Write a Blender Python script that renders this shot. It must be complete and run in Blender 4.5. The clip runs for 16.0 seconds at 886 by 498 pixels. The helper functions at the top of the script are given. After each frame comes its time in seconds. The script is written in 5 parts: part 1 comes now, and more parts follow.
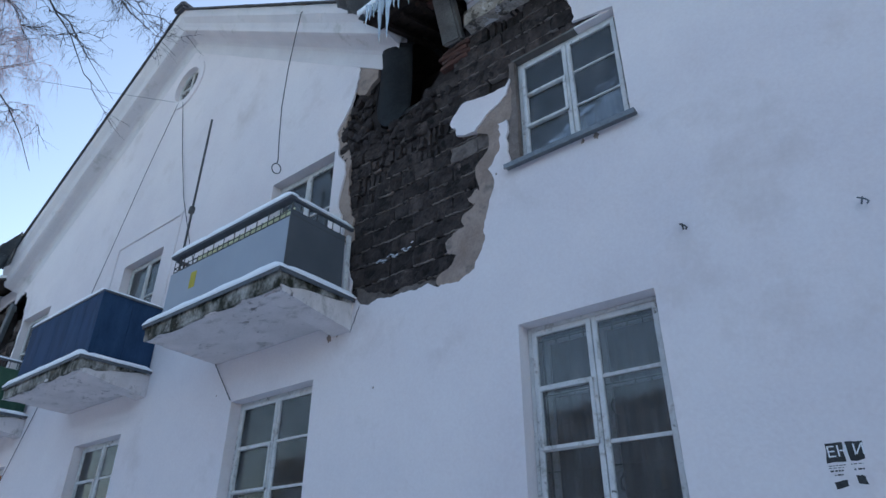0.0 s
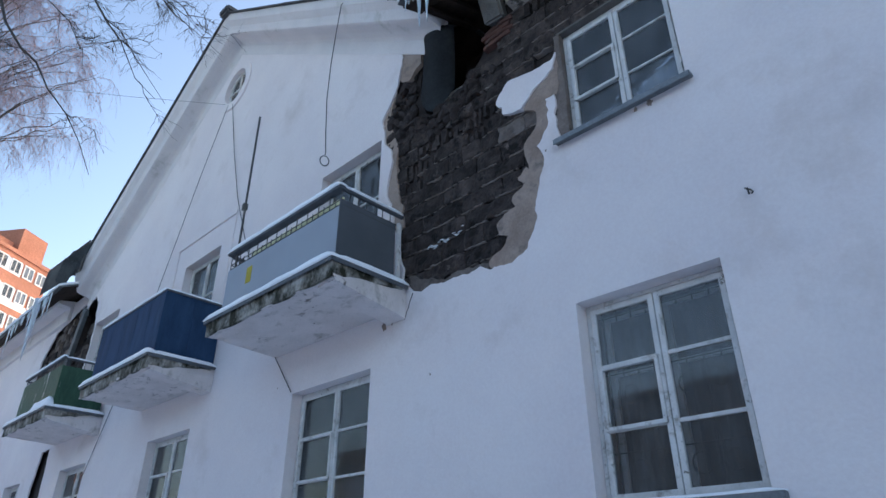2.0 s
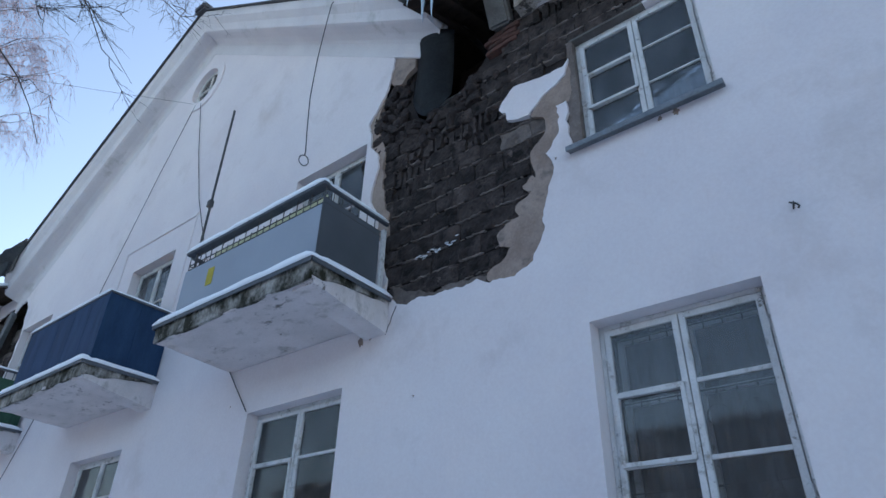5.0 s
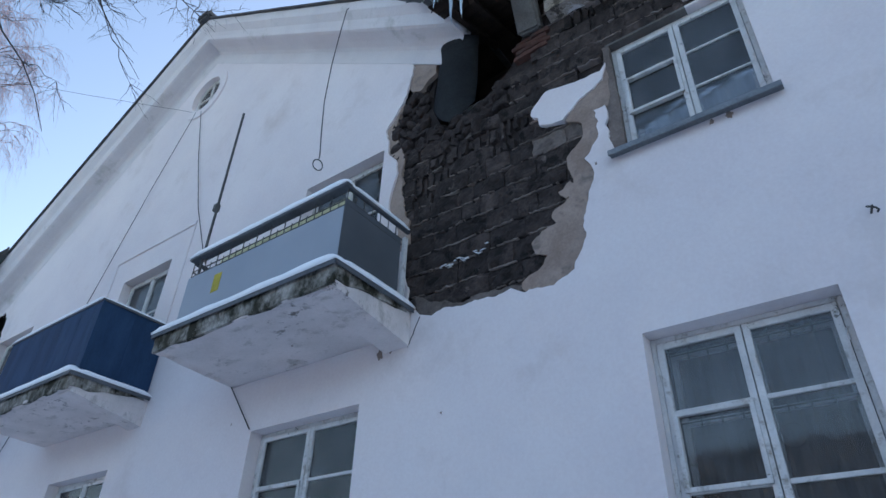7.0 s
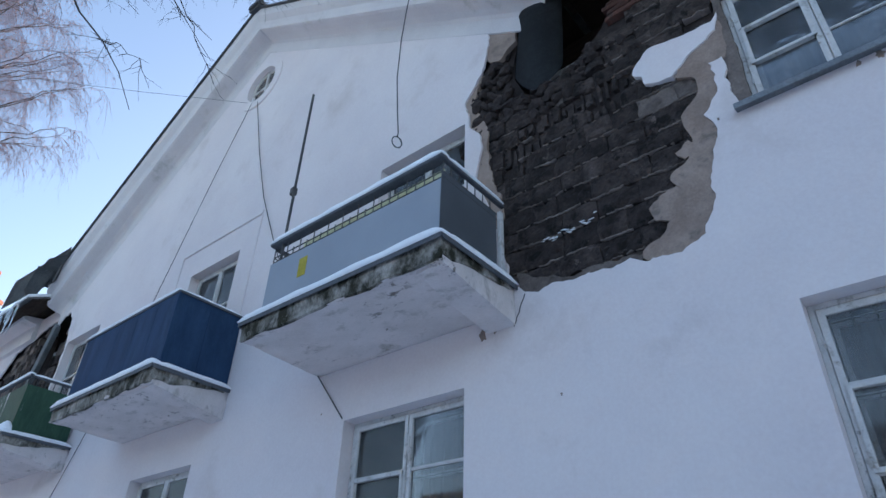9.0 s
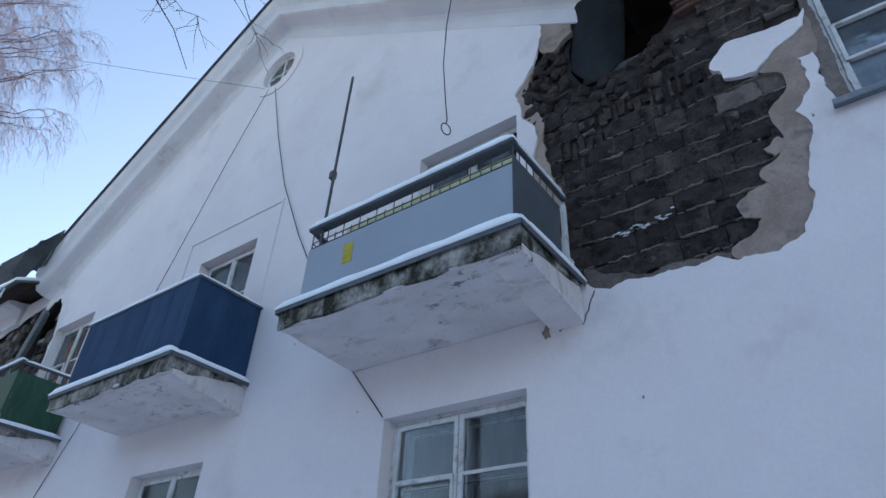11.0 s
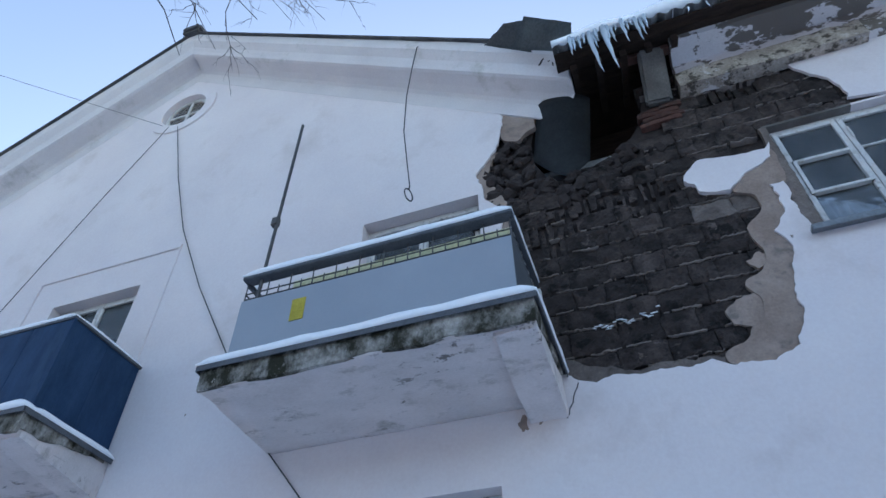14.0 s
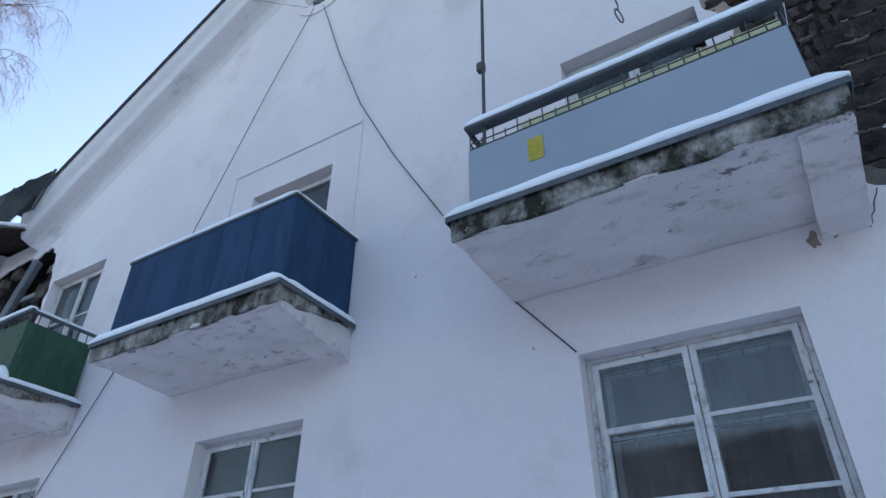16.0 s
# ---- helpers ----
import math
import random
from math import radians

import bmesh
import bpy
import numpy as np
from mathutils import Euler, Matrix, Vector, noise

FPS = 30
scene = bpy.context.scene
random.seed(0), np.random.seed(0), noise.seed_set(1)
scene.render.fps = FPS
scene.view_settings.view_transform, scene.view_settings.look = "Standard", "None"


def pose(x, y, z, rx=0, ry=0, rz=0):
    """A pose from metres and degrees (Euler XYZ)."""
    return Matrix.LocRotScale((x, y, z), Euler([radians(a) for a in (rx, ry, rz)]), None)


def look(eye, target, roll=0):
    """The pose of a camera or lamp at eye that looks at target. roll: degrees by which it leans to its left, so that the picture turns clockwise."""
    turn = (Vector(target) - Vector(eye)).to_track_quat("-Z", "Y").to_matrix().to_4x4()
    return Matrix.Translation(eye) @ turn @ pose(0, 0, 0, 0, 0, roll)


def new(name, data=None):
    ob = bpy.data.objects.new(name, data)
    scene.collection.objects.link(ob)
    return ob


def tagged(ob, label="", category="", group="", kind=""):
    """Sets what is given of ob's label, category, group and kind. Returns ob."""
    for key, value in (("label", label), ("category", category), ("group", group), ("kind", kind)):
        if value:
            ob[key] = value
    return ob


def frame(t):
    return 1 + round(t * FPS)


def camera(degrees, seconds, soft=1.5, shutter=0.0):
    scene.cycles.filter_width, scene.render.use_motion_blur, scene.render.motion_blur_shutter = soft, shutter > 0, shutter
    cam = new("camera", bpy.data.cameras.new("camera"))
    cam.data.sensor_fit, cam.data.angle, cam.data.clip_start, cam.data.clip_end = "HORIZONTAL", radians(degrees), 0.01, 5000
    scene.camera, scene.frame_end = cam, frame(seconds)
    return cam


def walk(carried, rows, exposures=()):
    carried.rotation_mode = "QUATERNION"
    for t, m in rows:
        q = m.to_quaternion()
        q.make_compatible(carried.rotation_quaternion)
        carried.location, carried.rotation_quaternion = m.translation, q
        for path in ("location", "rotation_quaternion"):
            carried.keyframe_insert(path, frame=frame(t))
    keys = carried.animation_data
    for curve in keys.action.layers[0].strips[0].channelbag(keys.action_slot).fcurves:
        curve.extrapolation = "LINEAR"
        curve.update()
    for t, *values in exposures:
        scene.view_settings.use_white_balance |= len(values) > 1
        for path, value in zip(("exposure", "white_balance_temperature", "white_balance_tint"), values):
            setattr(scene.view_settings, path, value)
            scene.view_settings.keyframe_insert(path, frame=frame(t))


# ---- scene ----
cam = camera(69.7, 16.0)
PATH = [
    (0, (0.0, 0.036, 1.533), (-1.102, 1.406, 2.486), 0.2),
    (0.5, (0.001, 0.055, 1.535), (-1.116, 1.416, 2.483), -0.1),
    (1, (-0.014, 0.069, 1.522), (-1.162, 1.408, 2.464), -0.6),
    (1.5, (-0.029, 0.145, 1.509), (-1.229, 1.44, 2.449), -0.5),
    (2, (-0.097, 0.176, 1.504), (-1.331, 1.444, 2.435), 0.0),
    (2.5, (-0.297, 0.176, 1.508), (-1.53, 1.451, 2.432), 1.7),
    (3, (-0.429, 0.178, 1.533), (-1.595, 1.485, 2.498), 2.1),
    (3.5, (-0.527, 0.233, 1.539), (-1.616, 1.537, 2.594), 1.9),
    (4, (-0.679, 0.411, 1.537), (-1.74, 1.73, 2.602), 1.5),
    (4.5, (-0.795, 0.438, 1.522), (-1.853, 1.766, 2.578), 1.1),
    (4.7, (-0.855, 0.436, 1.529), (-1.941, 1.757, 2.566), 1.6),
    (6.8, (-1.577, 0.504, 1.571), (-2.551, 1.846, 2.689), 1.6),
    (7, (-1.641, 0.507, 1.554), (-2.645, 1.826, 2.673), 2.0),
    (7.5, (-1.892, 0.395, 1.587), (-2.934, 1.688, 2.702), 3.4),
    (8, (-2.054, 0.337, 1.597), (-3.086, 1.621, 2.733), 3.5),
    (8.5, (-2.28, 0.381, 1.591), (-3.315, 1.638, 2.754), 2.7),
    (9, (-2.49, 0.436, 1.591), (-3.577, 1.702, 2.694), 1.9),
    (9.5, (-2.714, 0.383, 1.602), (-3.84, 1.624, 2.694), 2.9),
    (12, (-3.953, 0.241, 1.61), (-4.876, 1.584, 2.77), 3.3),
    (12.5, (-4.233, 0.275, 1.582), (-5.141, 1.623, 2.747), 3.3),
    (13, (-4.54, 0.278, 1.622), (-5.474, 1.615, 2.78), 3.2),
    (13.5, (-4.803, 0.235, 1.657), (-5.627, 1.605, 2.858), 3.5),
    (14, (-4.963, 0.205, 1.71), (-5.431, 1.566, 3.099), -0.6),
    (14.5, (-5.23, 0.307, 1.709), (-5.536, 1.649, 3.16), -2.7),
    (15, (-5.554, 0.334, 1.694), (-5.831, 1.662, 3.164), -2.1),
    (15.5, (-5.927, 0.244, 1.661), (-6.336, 1.65, 3.024), 0.4),
    (15.8, (-6.115, 0.218, 1.593), (-6.832, 1.643, 2.8), 1.6),
    (16, (-6.255, 0.222, 1.635), (-7.127, 1.641, 2.742), 0.5),
]
EXPOSURES = [(0.0, 1.5, 6350, 13), (9.0, 1.58, 6350, 13), (13.0, 1.62, 6350, 13), (14.3, 1.76, 6350, 13), (15.2, 1.8, 6350, 13), (16.0, 1.7, 6350, 13)]
walk(cam, [(t, look(eye, target, roll)) for t, eye, target, roll in PATH], EXPOSURES)

from mathutils import geometry

# ---- world and light ----
SUN_ELEV, SUN_AZ = 14.0, -14.0   # the sun stands low behind the house
world = bpy.data.worlds.new("winter_sky")
scene.world = world
world.use_nodes = True
wn = world.node_tree
sky = wn.nodes.new("ShaderNodeTexSky")
sky.sky_type = "NISHITA"
sky.sun_disc = False
sky.sun_elevation, sky.sun_rotation = radians(SUN_ELEV), radians(SUN_AZ)
sky.air_density, sky.dust_density, sky.ozone_density = 1.0, 1.9, 1.3
wn.links.new(sky.outputs[0], wn.nodes["Background"].inputs[0])
wn.nodes["Background"].inputs[1].default_value = 0.15
sun = new("sun", bpy.data.lights.new("sun", "SUN"))
sun.data.energy, sun.data.angle, sun.data.color = 1.4, radians(0.5), (1.0, 0.87, 0.7)
sun_way = Vector((math.sin(radians(SUN_AZ)) * math.cos(radians(SUN_ELEV)), math.cos(radians(SUN_AZ)) * math.cos(radians(SUN_ELEV)), math.sin(radians(SUN_ELEV))))
sun.matrix_world = look(sun_way * 60, (0, 0, 0))

# ---- materials ----
def material(name, a, b, scale=3.0, rough=0.8, bump=0.2, grain=60.0, metal=0.0, dirt=None, dirt_amount=0.5, dirt_scale=1.2, stretch=(1, 1, 1), vary=0.0, spec=0.3, tone=0.35, edge=1.0, scuff=None):
    """Two colours mixed by large noise, fine grain in tone and relief, and optional stains."""
    m = bpy.data.materials.new(name)
    m.use_nodes = True
    t = m.node_tree
    bs = t.nodes["Principled BSDF"]
    geo = t.nodes.new("ShaderNodeNewGeometry")
    mp = t.nodes.new("ShaderNodeMapping")
    mp.inputs["Scale"].default_value = stretch
    t.links.new(geo.outputs["Position"], mp.inputs[0])
    def noise_node(sc, detail=6.0, roughness=0.6):
        n = t.nodes.new("ShaderNodeTexNoise")
        n.inputs["Scale"].default_value, n.inputs["Detail"].default_value, n.inputs["Roughness"].default_value = sc, detail, roughness
        t.links.new(mp.outputs[0], n.inputs["Vector"])
        return n
    def mix(fac, c1, c2, kind="MIX"):
        n = t.nodes.new("ShaderNodeMix")
        n.data_type, n.blend_type = "RGBA", kind
        for sock, v in ((n.inputs[0], fac), (n.inputs[6], c1), (n.inputs[7], c2)):
            if hasattr(v, "is_linked"):
                t.links.new(v, sock)
            else:
                sock.default_value = v
        return n.outputs[2]
    def ramp(src, lo, hi):
        r = t.nodes.new("ShaderNodeMapRange")
        r.inputs[1].default_value, r.inputs[2].default_value = lo, hi
        t.links.new(src, r.inputs[0])
        return r.outputs[0]
    big, fine = noise_node(scale), noise_node(grain, 4.0)
    col = mix(ramp(big.outputs[0], 0.35, 0.65), (*a, 1), (*b, 1))
    col = mix(tone, col, ramp(fine.outputs[0], 0.1, 0.75), "OVERLAY") if bump else col
    if dirt:
        d = noise_node(dirt_scale, 9.0, 0.7)
        col = mix(ramp(d.outputs[0], 0.62 - 0.25 * dirt_amount, 0.62 - 0.25 * dirt_amount + edge * (0.1 + 0.1 * dirt_amount)), col, (*dirt, 1))
    if scuff:
        # small sharp marks that gather where a broad noise is high
        colour, sc, cover = scuff
        n1, n2 = noise_node(sc, 9.0, 0.75), noise_node(sc * 0.22, 3.0, 0.5)
        both = t.nodes.new("ShaderNodeMath")
        both.operation = "MULTIPLY"
        t.links.new(ramp(n1.outputs[0], 0.64 - 0.2 * cover, 0.67 - 0.2 * cover), both.inputs[0])
        t.links.new(ramp(n2.outputs[0], 0.47, 0.62), both.inputs[1])
        col = mix(both.outputs[0], col, (*colour, 1))
    if vary:
        info = t.nodes.new("ShaderNodeObjectInfo")
        hsv = t.nodes.new("ShaderNodeHueSaturation")
        r = t.nodes.new("ShaderNodeMapRange")
        r.inputs[3].default_value, r.inputs[4].default_value = 1 - vary, 1 + vary
        t.links.new(info.outputs["Random"], r.inputs[0])
        t.links.new(r.outputs[0], hsv.inputs["Value"])
        t.links.new(col, hsv.inputs["Color"])
        col = hsv.outputs[0]
    t.links.new(col, bs.inputs["Base Color"])
    bs.inputs["Roughness"].default_value, bs.inputs["Metallic"].default_value = rough, metal
    bs.inputs["Specular IOR Level"].default_value = spec
    if bump:
        bn = t.nodes.new("ShaderNodeBump")
        bn.inputs["Strength"].default_value, bn.inputs["Distance"].default_value = bump, 0.01
        add = t.nodes.new("ShaderNodeMath")
        t.links.new(big.outputs[0], add.inputs[0])
        t.links.new(fine.outputs[0], add.inputs[1])
        t.links.new(add.outputs[0], bn.inputs["Height"])
        t.links.new(bn.outputs[0], bs.inputs["Normal"])
    return m

def glass_material():
    m = bpy.data.materials.new("window_glass")
    m.use_nodes = True
    t = m.node_tree
    t.nodes.remove(t.nodes["Principled BSDF"])
    out = t.nodes["Material Output"]
    tr, gl, mx, fr = (t.nodes.new(k) for k in ("ShaderNodeBsdfTransparent", "ShaderNodeBsdfGlossy", "ShaderNodeMixShader", "ShaderNodeFresnel"))
    tr.inputs[0].default_value = (0.8, 0.81, 0.82, 1)
    gl.inputs["Roughness"].default_value = 0.03
    fr.inputs[0].default_value = 1.42
    ns, bn = t.nodes.new("ShaderNodeTexNoise"), t.nodes.new("ShaderNodeBump")
    ns.inputs["Scale"].default_value = 2.5
    bn.inputs["Strength"].default_value, bn.inputs["Distance"].default_value = 0.05, 0.02
    t.links.new(ns.outputs[0], bn.inputs["Height"])
    t.links.new(bn.outputs[0], gl.inputs["Normal"])
    t.links.new(fr.outputs[0], mx.inputs[0])
    t.links.new(tr.outputs[0], mx.inputs[1])
    t.links.new(gl.outputs[0], mx.inputs[2])
    dust, film = t.nodes.new("ShaderNodeBsdfDiffuse"), t.nodes.new("ShaderNodeMixShader")
    dust.inputs[0].default_value = (0.5, 0.52, 0.54, 1)
    dn, dr = t.nodes.new("ShaderNodeTexNoise"), t.nodes.new("ShaderNodeMapRange")
    dn.inputs["Scale"].default_value, dn.inputs["Detail"].default_value = 3.5, 6.0
    geo = t.nodes.new("ShaderNodeNewGeometry")
    t.links.new(geo.outputs["Position"], dn.inputs["Vector"])
    dr.inputs[1].default_value, dr.inputs[2].default_value, dr.inputs[3].default_value, dr.inputs[4].default_value = 0.3, 0.75, 0.02, 0.09
    t.links.new(dn.outputs[0], dr.inputs[0])
    t.links.new(dr.outputs[0], film.inputs[0])
    t.links.new(mx.outputs[0], film.inputs[1])
    t.links.new(dust.outputs[0], film.inputs[2])
    t.links.new(film.outputs[0], out.inputs[0])
    return m

def ice_material():
    m = bpy.data.materials.new("ice")
    m.use_nodes = True
    bs = m.node_tree.nodes["Principled BSDF"]
    bs.inputs["Base Color"].default_value = (0.8, 0.88, 0.95, 1)
    bs.inputs["Roughness"].default_value = 0.12
    bs.inputs["Transmission Weight"].default_value = 0.55
    bs.inputs["IOR"].default_value = 1.31
    return m

PLASTER = material("white_plaster", (0.665, 0.6, 0.598), (0.725, 0.66, 0.647), 0.7, 0.9, 0.18, 30, dirt=(0.575, 0.505, 0.482), dirt_amount=0.3, dirt_scale=0.6, tone=0.1, edge=1.5)
TRIM = material("cornice_plaster", (0.588, 0.55, 0.55), (0.655, 0.615, 0.605), 1.0, 0.9, 0.25, 40, dirt=(0.45, 0.43, 0.4), dirt_amount=0.2, tone=0.12)
FLAKED = material("flaking_cornice_plaster", (0.6, 0.565, 0.56), (0.68, 0.64, 0.63), 1.0, 0.9, 0.6, 40, dirt=(0.16, 0.138, 0.122), dirt_amount=0.5, dirt_scale=1.1, stretch=(1, 1.5, 2.2), edge=0.06, tone=0.2)
UNDERCOAT = material("beige_undercoat", (0.24, 0.178, 0.145), (0.35, 0.268, 0.222), 2.2, 0.95, 0.5, 40, tone=0.2, dirt=(0.19, 0.152, 0.13), dirt_amount=0.3, dirt_scale=2.5, edge=0.6)
BEIGE = material("pitted_beige_render", (0.28, 0.235, 0.195), (0.42, 0.365, 0.31), 5.0, 0.95, 0.9, 40, dirt=(0.09, 0.075, 0.06), dirt_amount=0.4, dirt_scale=7, edge=0.4, scuff=((0.62, 0.58, 0.56), 4.0, 0.5))
CINDER = material("cinder_block", (0.018, 0.0135, 0.012), (0.058, 0.0435, 0.0385), 4.5, 0.95, 1.8, 30, vary=0.35, dirt=(0.011, 0.0085, 0.0075), dirt_amount=0.3, dirt_scale=5.0, edge=0.5, tone=0.5, scuff=((0.12, 0.094, 0.084), 8.0, 0.2))
RUBBLE = material("cinder_core", (0.022, 0.0165, 0.015), (0.045, 0.034, 0.031), 6.0, 0.95, 0.9, 40)
PALE_CINDER = material("pale_cinder_block", (0.1, 0.08, 0.07), (0.16, 0.13, 0.115), 4.0, 0.95, 1.0, 40, vary=0.25, dirt=(0.05, 0.04, 0.035), dirt_amount=0.3, dirt_scale=5)
MORTAR = material("mortar", (0.1, 0.08, 0.07), (0.26, 0.215, 0.188), 3.0, 0.95, 0.8, 50)
CONCRETE = material("grey_concrete", (0.09, 0.084, 0.077), (0.15, 0.138, 0.126), 3.0, 0.95, 0.6, 50, dirt=(0.12, 0.1, 0.09), dirt_amount=0.3)
REDBRICK = material("red_brick", (0.055, 0.026, 0.02), (0.11, 0.05, 0.038), 6.0, 0.9, 0.6, 60, vary=0.25, dirt=(0.05, 0.038, 0.033), dirt_amount=0.4, dirt_scale=6)
SLAB = material("stained_slab_edge", (0.44, 0.415, 0.38), (0.19, 0.168, 0.138), 5.0, 0.95, 1.0, 35, dirt=(0.026, 0.025, 0.015), dirt_amount=0.96, dirt_scale=3.4, edge=1.0, stretch=(1, 1, 0.7), scuff=((0.36, 0.335, 0.3), 9.0, 0.22))
SOFFIT = material("soffit_whitewash", (0.56, 0.505, 0.485), (0.67, 0.605, 0.585), 1.5, 0.9, 0.5, 35, dirt=(0.36, 0.325, 0.295), dirt_amount=0.26, dirt_scale=2.6, edge=1.2, tone=0.12, scuff=((0.19, 0.165, 0.15), 5.5, 0.36), stretch=(1, 1.8, 1))
PAINT = material("window_paint", (0.5, 0.49, 0.475), (0.62, 0.6, 0.58), 5.0, 0.6, 0.25, 60, dirt=(0.28, 0.25, 0.22), dirt_amount=0.28, dirt_scale=9, tone=0.15, scuff=((0.1, 0.085, 0.07), 12.0, 0.28))
GREY_PANEL = material("grey_panel", (0.27, 0.3, 0.34), (0.3, 0.33, 0.37), 1.0, 0.55, 0.03, 120, tone=0.06)
DARK_PANEL = material("dark_grey_panel", (0.075, 0.083, 0.092), (0.1, 0.108, 0.12), 1.0, 0.6, 0.03, 120, tone=0.06)
BLUE_PANEL = material("blue_board", (0.012, 0.035, 0.078), (0.022, 0.055, 0.115), 1.6, 0.85, 0.15, 26, stretch=(3, 3, 0.8), dirt=(0.034, 0.075, 0.135), dirt_amount=0.3, dirt_scale=1.2, edge=1.8, tone=0.18)
GREEN_PANEL = material("green_board", (0.018, 0.055, 0.034), (0.035, 0.085, 0.052), 3.0, 0.6, 0.25, 40, dirt=(0.6, 0.6, 0.6), dirt_amount=0.1, stretch=(4, 4, 1))
IRON = material("dark_iron", (0.06, 0.06, 0.065), (0.1, 0.095, 0.09), 6.0, 0.6, 0.2, 80, metal=0.5)
RAIL = material("dark_painted_rail", (0.07, 0.075, 0.085), (0.1, 0.105, 0.115), 6.0, 0.6, 0.2, 60)
FLASHING = material("weathered_flashing", (0.085, 0.095, 0.1), (0.13, 0.14, 0.145), 2.5, 0.6, 0.3, 30, metal=0.3)
SHEET = material("roof_metal", (0.022, 0.025, 0.028), (0.042, 0.046, 0.05), 2.0, 0.75, 0.2, 30)
SILL = material("galvanised_sill", (0.13, 0.14, 0.15), (0.19, 0.2, 0.21), 3.0, 0.5, 0.2, 40, metal=0.4)
FELT = material("roof_edge", (0.05, 0.05, 0.055), (0.09, 0.09, 0.09), 4.0, 0.8, 0.4, 40)
SLATE = material("corrugated_roofing", (0.13, 0.13, 0.13), (0.2, 0.2, 0.2), 3.0, 0.9, 0.5, 40)
SNOW = material("snow", (0.86, 0.87, 0.89), (0.9, 0.91, 0.92), 2.0, 0.7, 0.5, 18)
YELLOW = material("yellow_sticker", (0.33, 0.27, 0.03), (0.42, 0.34, 0.05), 6.0, 0.7, 0.1, 60)
CREAM = material("cream_board", (0.55, 0.53, 0.3), (0.62, 0.6, 0.38), 2.0, 0.8, 0.1, 40)
WOOD = material("dark_rafter_wood", (0.022, 0.013, 0.0095), (0.045, 0.027, 0.019), 4.0, 0.9, 0.5, 40, stretch=(1, 1, 5))
ROOM = material("room_wall", (0.32, 0.33, 0.34), (0.38, 0.38, 0.38), 1.0, 0.9, 0.1, 30)
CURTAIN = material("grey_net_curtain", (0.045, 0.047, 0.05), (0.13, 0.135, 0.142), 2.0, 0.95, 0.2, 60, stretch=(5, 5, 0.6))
# net curtain whose pale bluish level streaks paint in reflections on the glass
REFLECTION_CURTAIN = material("net_curtain_with_painted_reflection", (0.12, 0.135, 0.15), (0.3, 0.325, 0.345), 2.0, 0.95, 0.2, 60, stretch=(0.7, 5, 6))
BARK = material("bark", (0.04, 0.035, 0.035), (0.08, 0.07, 0.065), 8.0, 0.95, 0.5, 60)
FROST = material("frosted_twig", (0.15, 0.11, 0.125), (0.25, 0.19, 0.215), 8.0, 0.95, 0.3, 60)
FARBRICK = material("orange_brick_cladding", (0.36, 0.15, 0.095), (0.44, 0.185, 0.12), 0.5, 0.9, 0.2, 8)
OPPOSITE = material("grey_brick_cladding", (0.045, 0.048, 0.052), (0.07, 0.073, 0.078), 0.5, 0.9, 0.2, 8)
FARWHITE = material("white_cladding", (0.7, 0.7, 0.7), (0.78, 0.77, 0.75), 0.4, 0.9, 0.2, 8)
FARGLASS = material("far_glass", (0.06, 0.08, 0.1), (0.12, 0.15, 0.18), 0.4, 0.2, 0.0, 8, spec=0.6)
PAPER = material("notice_paper", (0.62, 0.62, 0.62), (0.72, 0.72, 0.72), 8.0, 0.9, 0.1, 60)
INK = material("ink", (0.03, 0.03, 0.03), (0.05, 0.05, 0.05), 8.0, 0.9, 0.1, 60)
WIRE = material("black_cable", (0.03, 0.03, 0.033), (0.06, 0.06, 0.06), 8.0, 0.7, 0.1, 60)
GLASS, ICE = glass_material(), ice_material()

# ---- building helpers ----
def mesh_of(name, bm, mat):
    me = bpy.data.meshes.new(name)
    bmesh.ops.recalc_face_normals(bm, faces=bm.faces)
    bm.to_mesh(me)
    bm.free()
    me.materials.append(mat)
    return me

def part(name, bm, mat, parent=None, label=""):
    ob = new(name, mesh_of(name, bm, mat))
    if parent:
        ob.parent = parent
    return tagged(ob, label) if label else ob

def thing(name, at, label, category, group="", kind=""):
    e = new(name)
    e.location = at
    e.empty_display_size = 0.1
    return tagged(e, label, category, group, kind)

def adopt(parent, *obs):
    for o in obs:
        o.parent = parent
        o.matrix_parent_inverse = Matrix.Translation(parent.location).inverted()

def box(bm, x0, x1, y0, y1, z0, z1, bevel=0.0):
    vs = [bm.verts.new((x, y, z)) for x in (x0, x1) for y in (y0, y1) for z in (z0, z1)]
    fs = [bm.faces.new([vs[i] for i in q]) for q in ((0, 1, 3, 2), (4, 6, 7, 5), (0, 4, 5, 1), (2, 3, 7, 6), (0, 2, 6, 4), (1, 5, 7, 3))]
    if bevel:
        es = list({e for f in fs for e in f.edges})
        bmesh.ops.bevel(bm, geom=es, offset=bevel, segments=2, affect="EDGES")
    return vs

def boxes(*dims, bevel=0.0):
    bm = bmesh.new()
    for d in dims:
        box(bm, *d, bevel=bevel)
    return bm

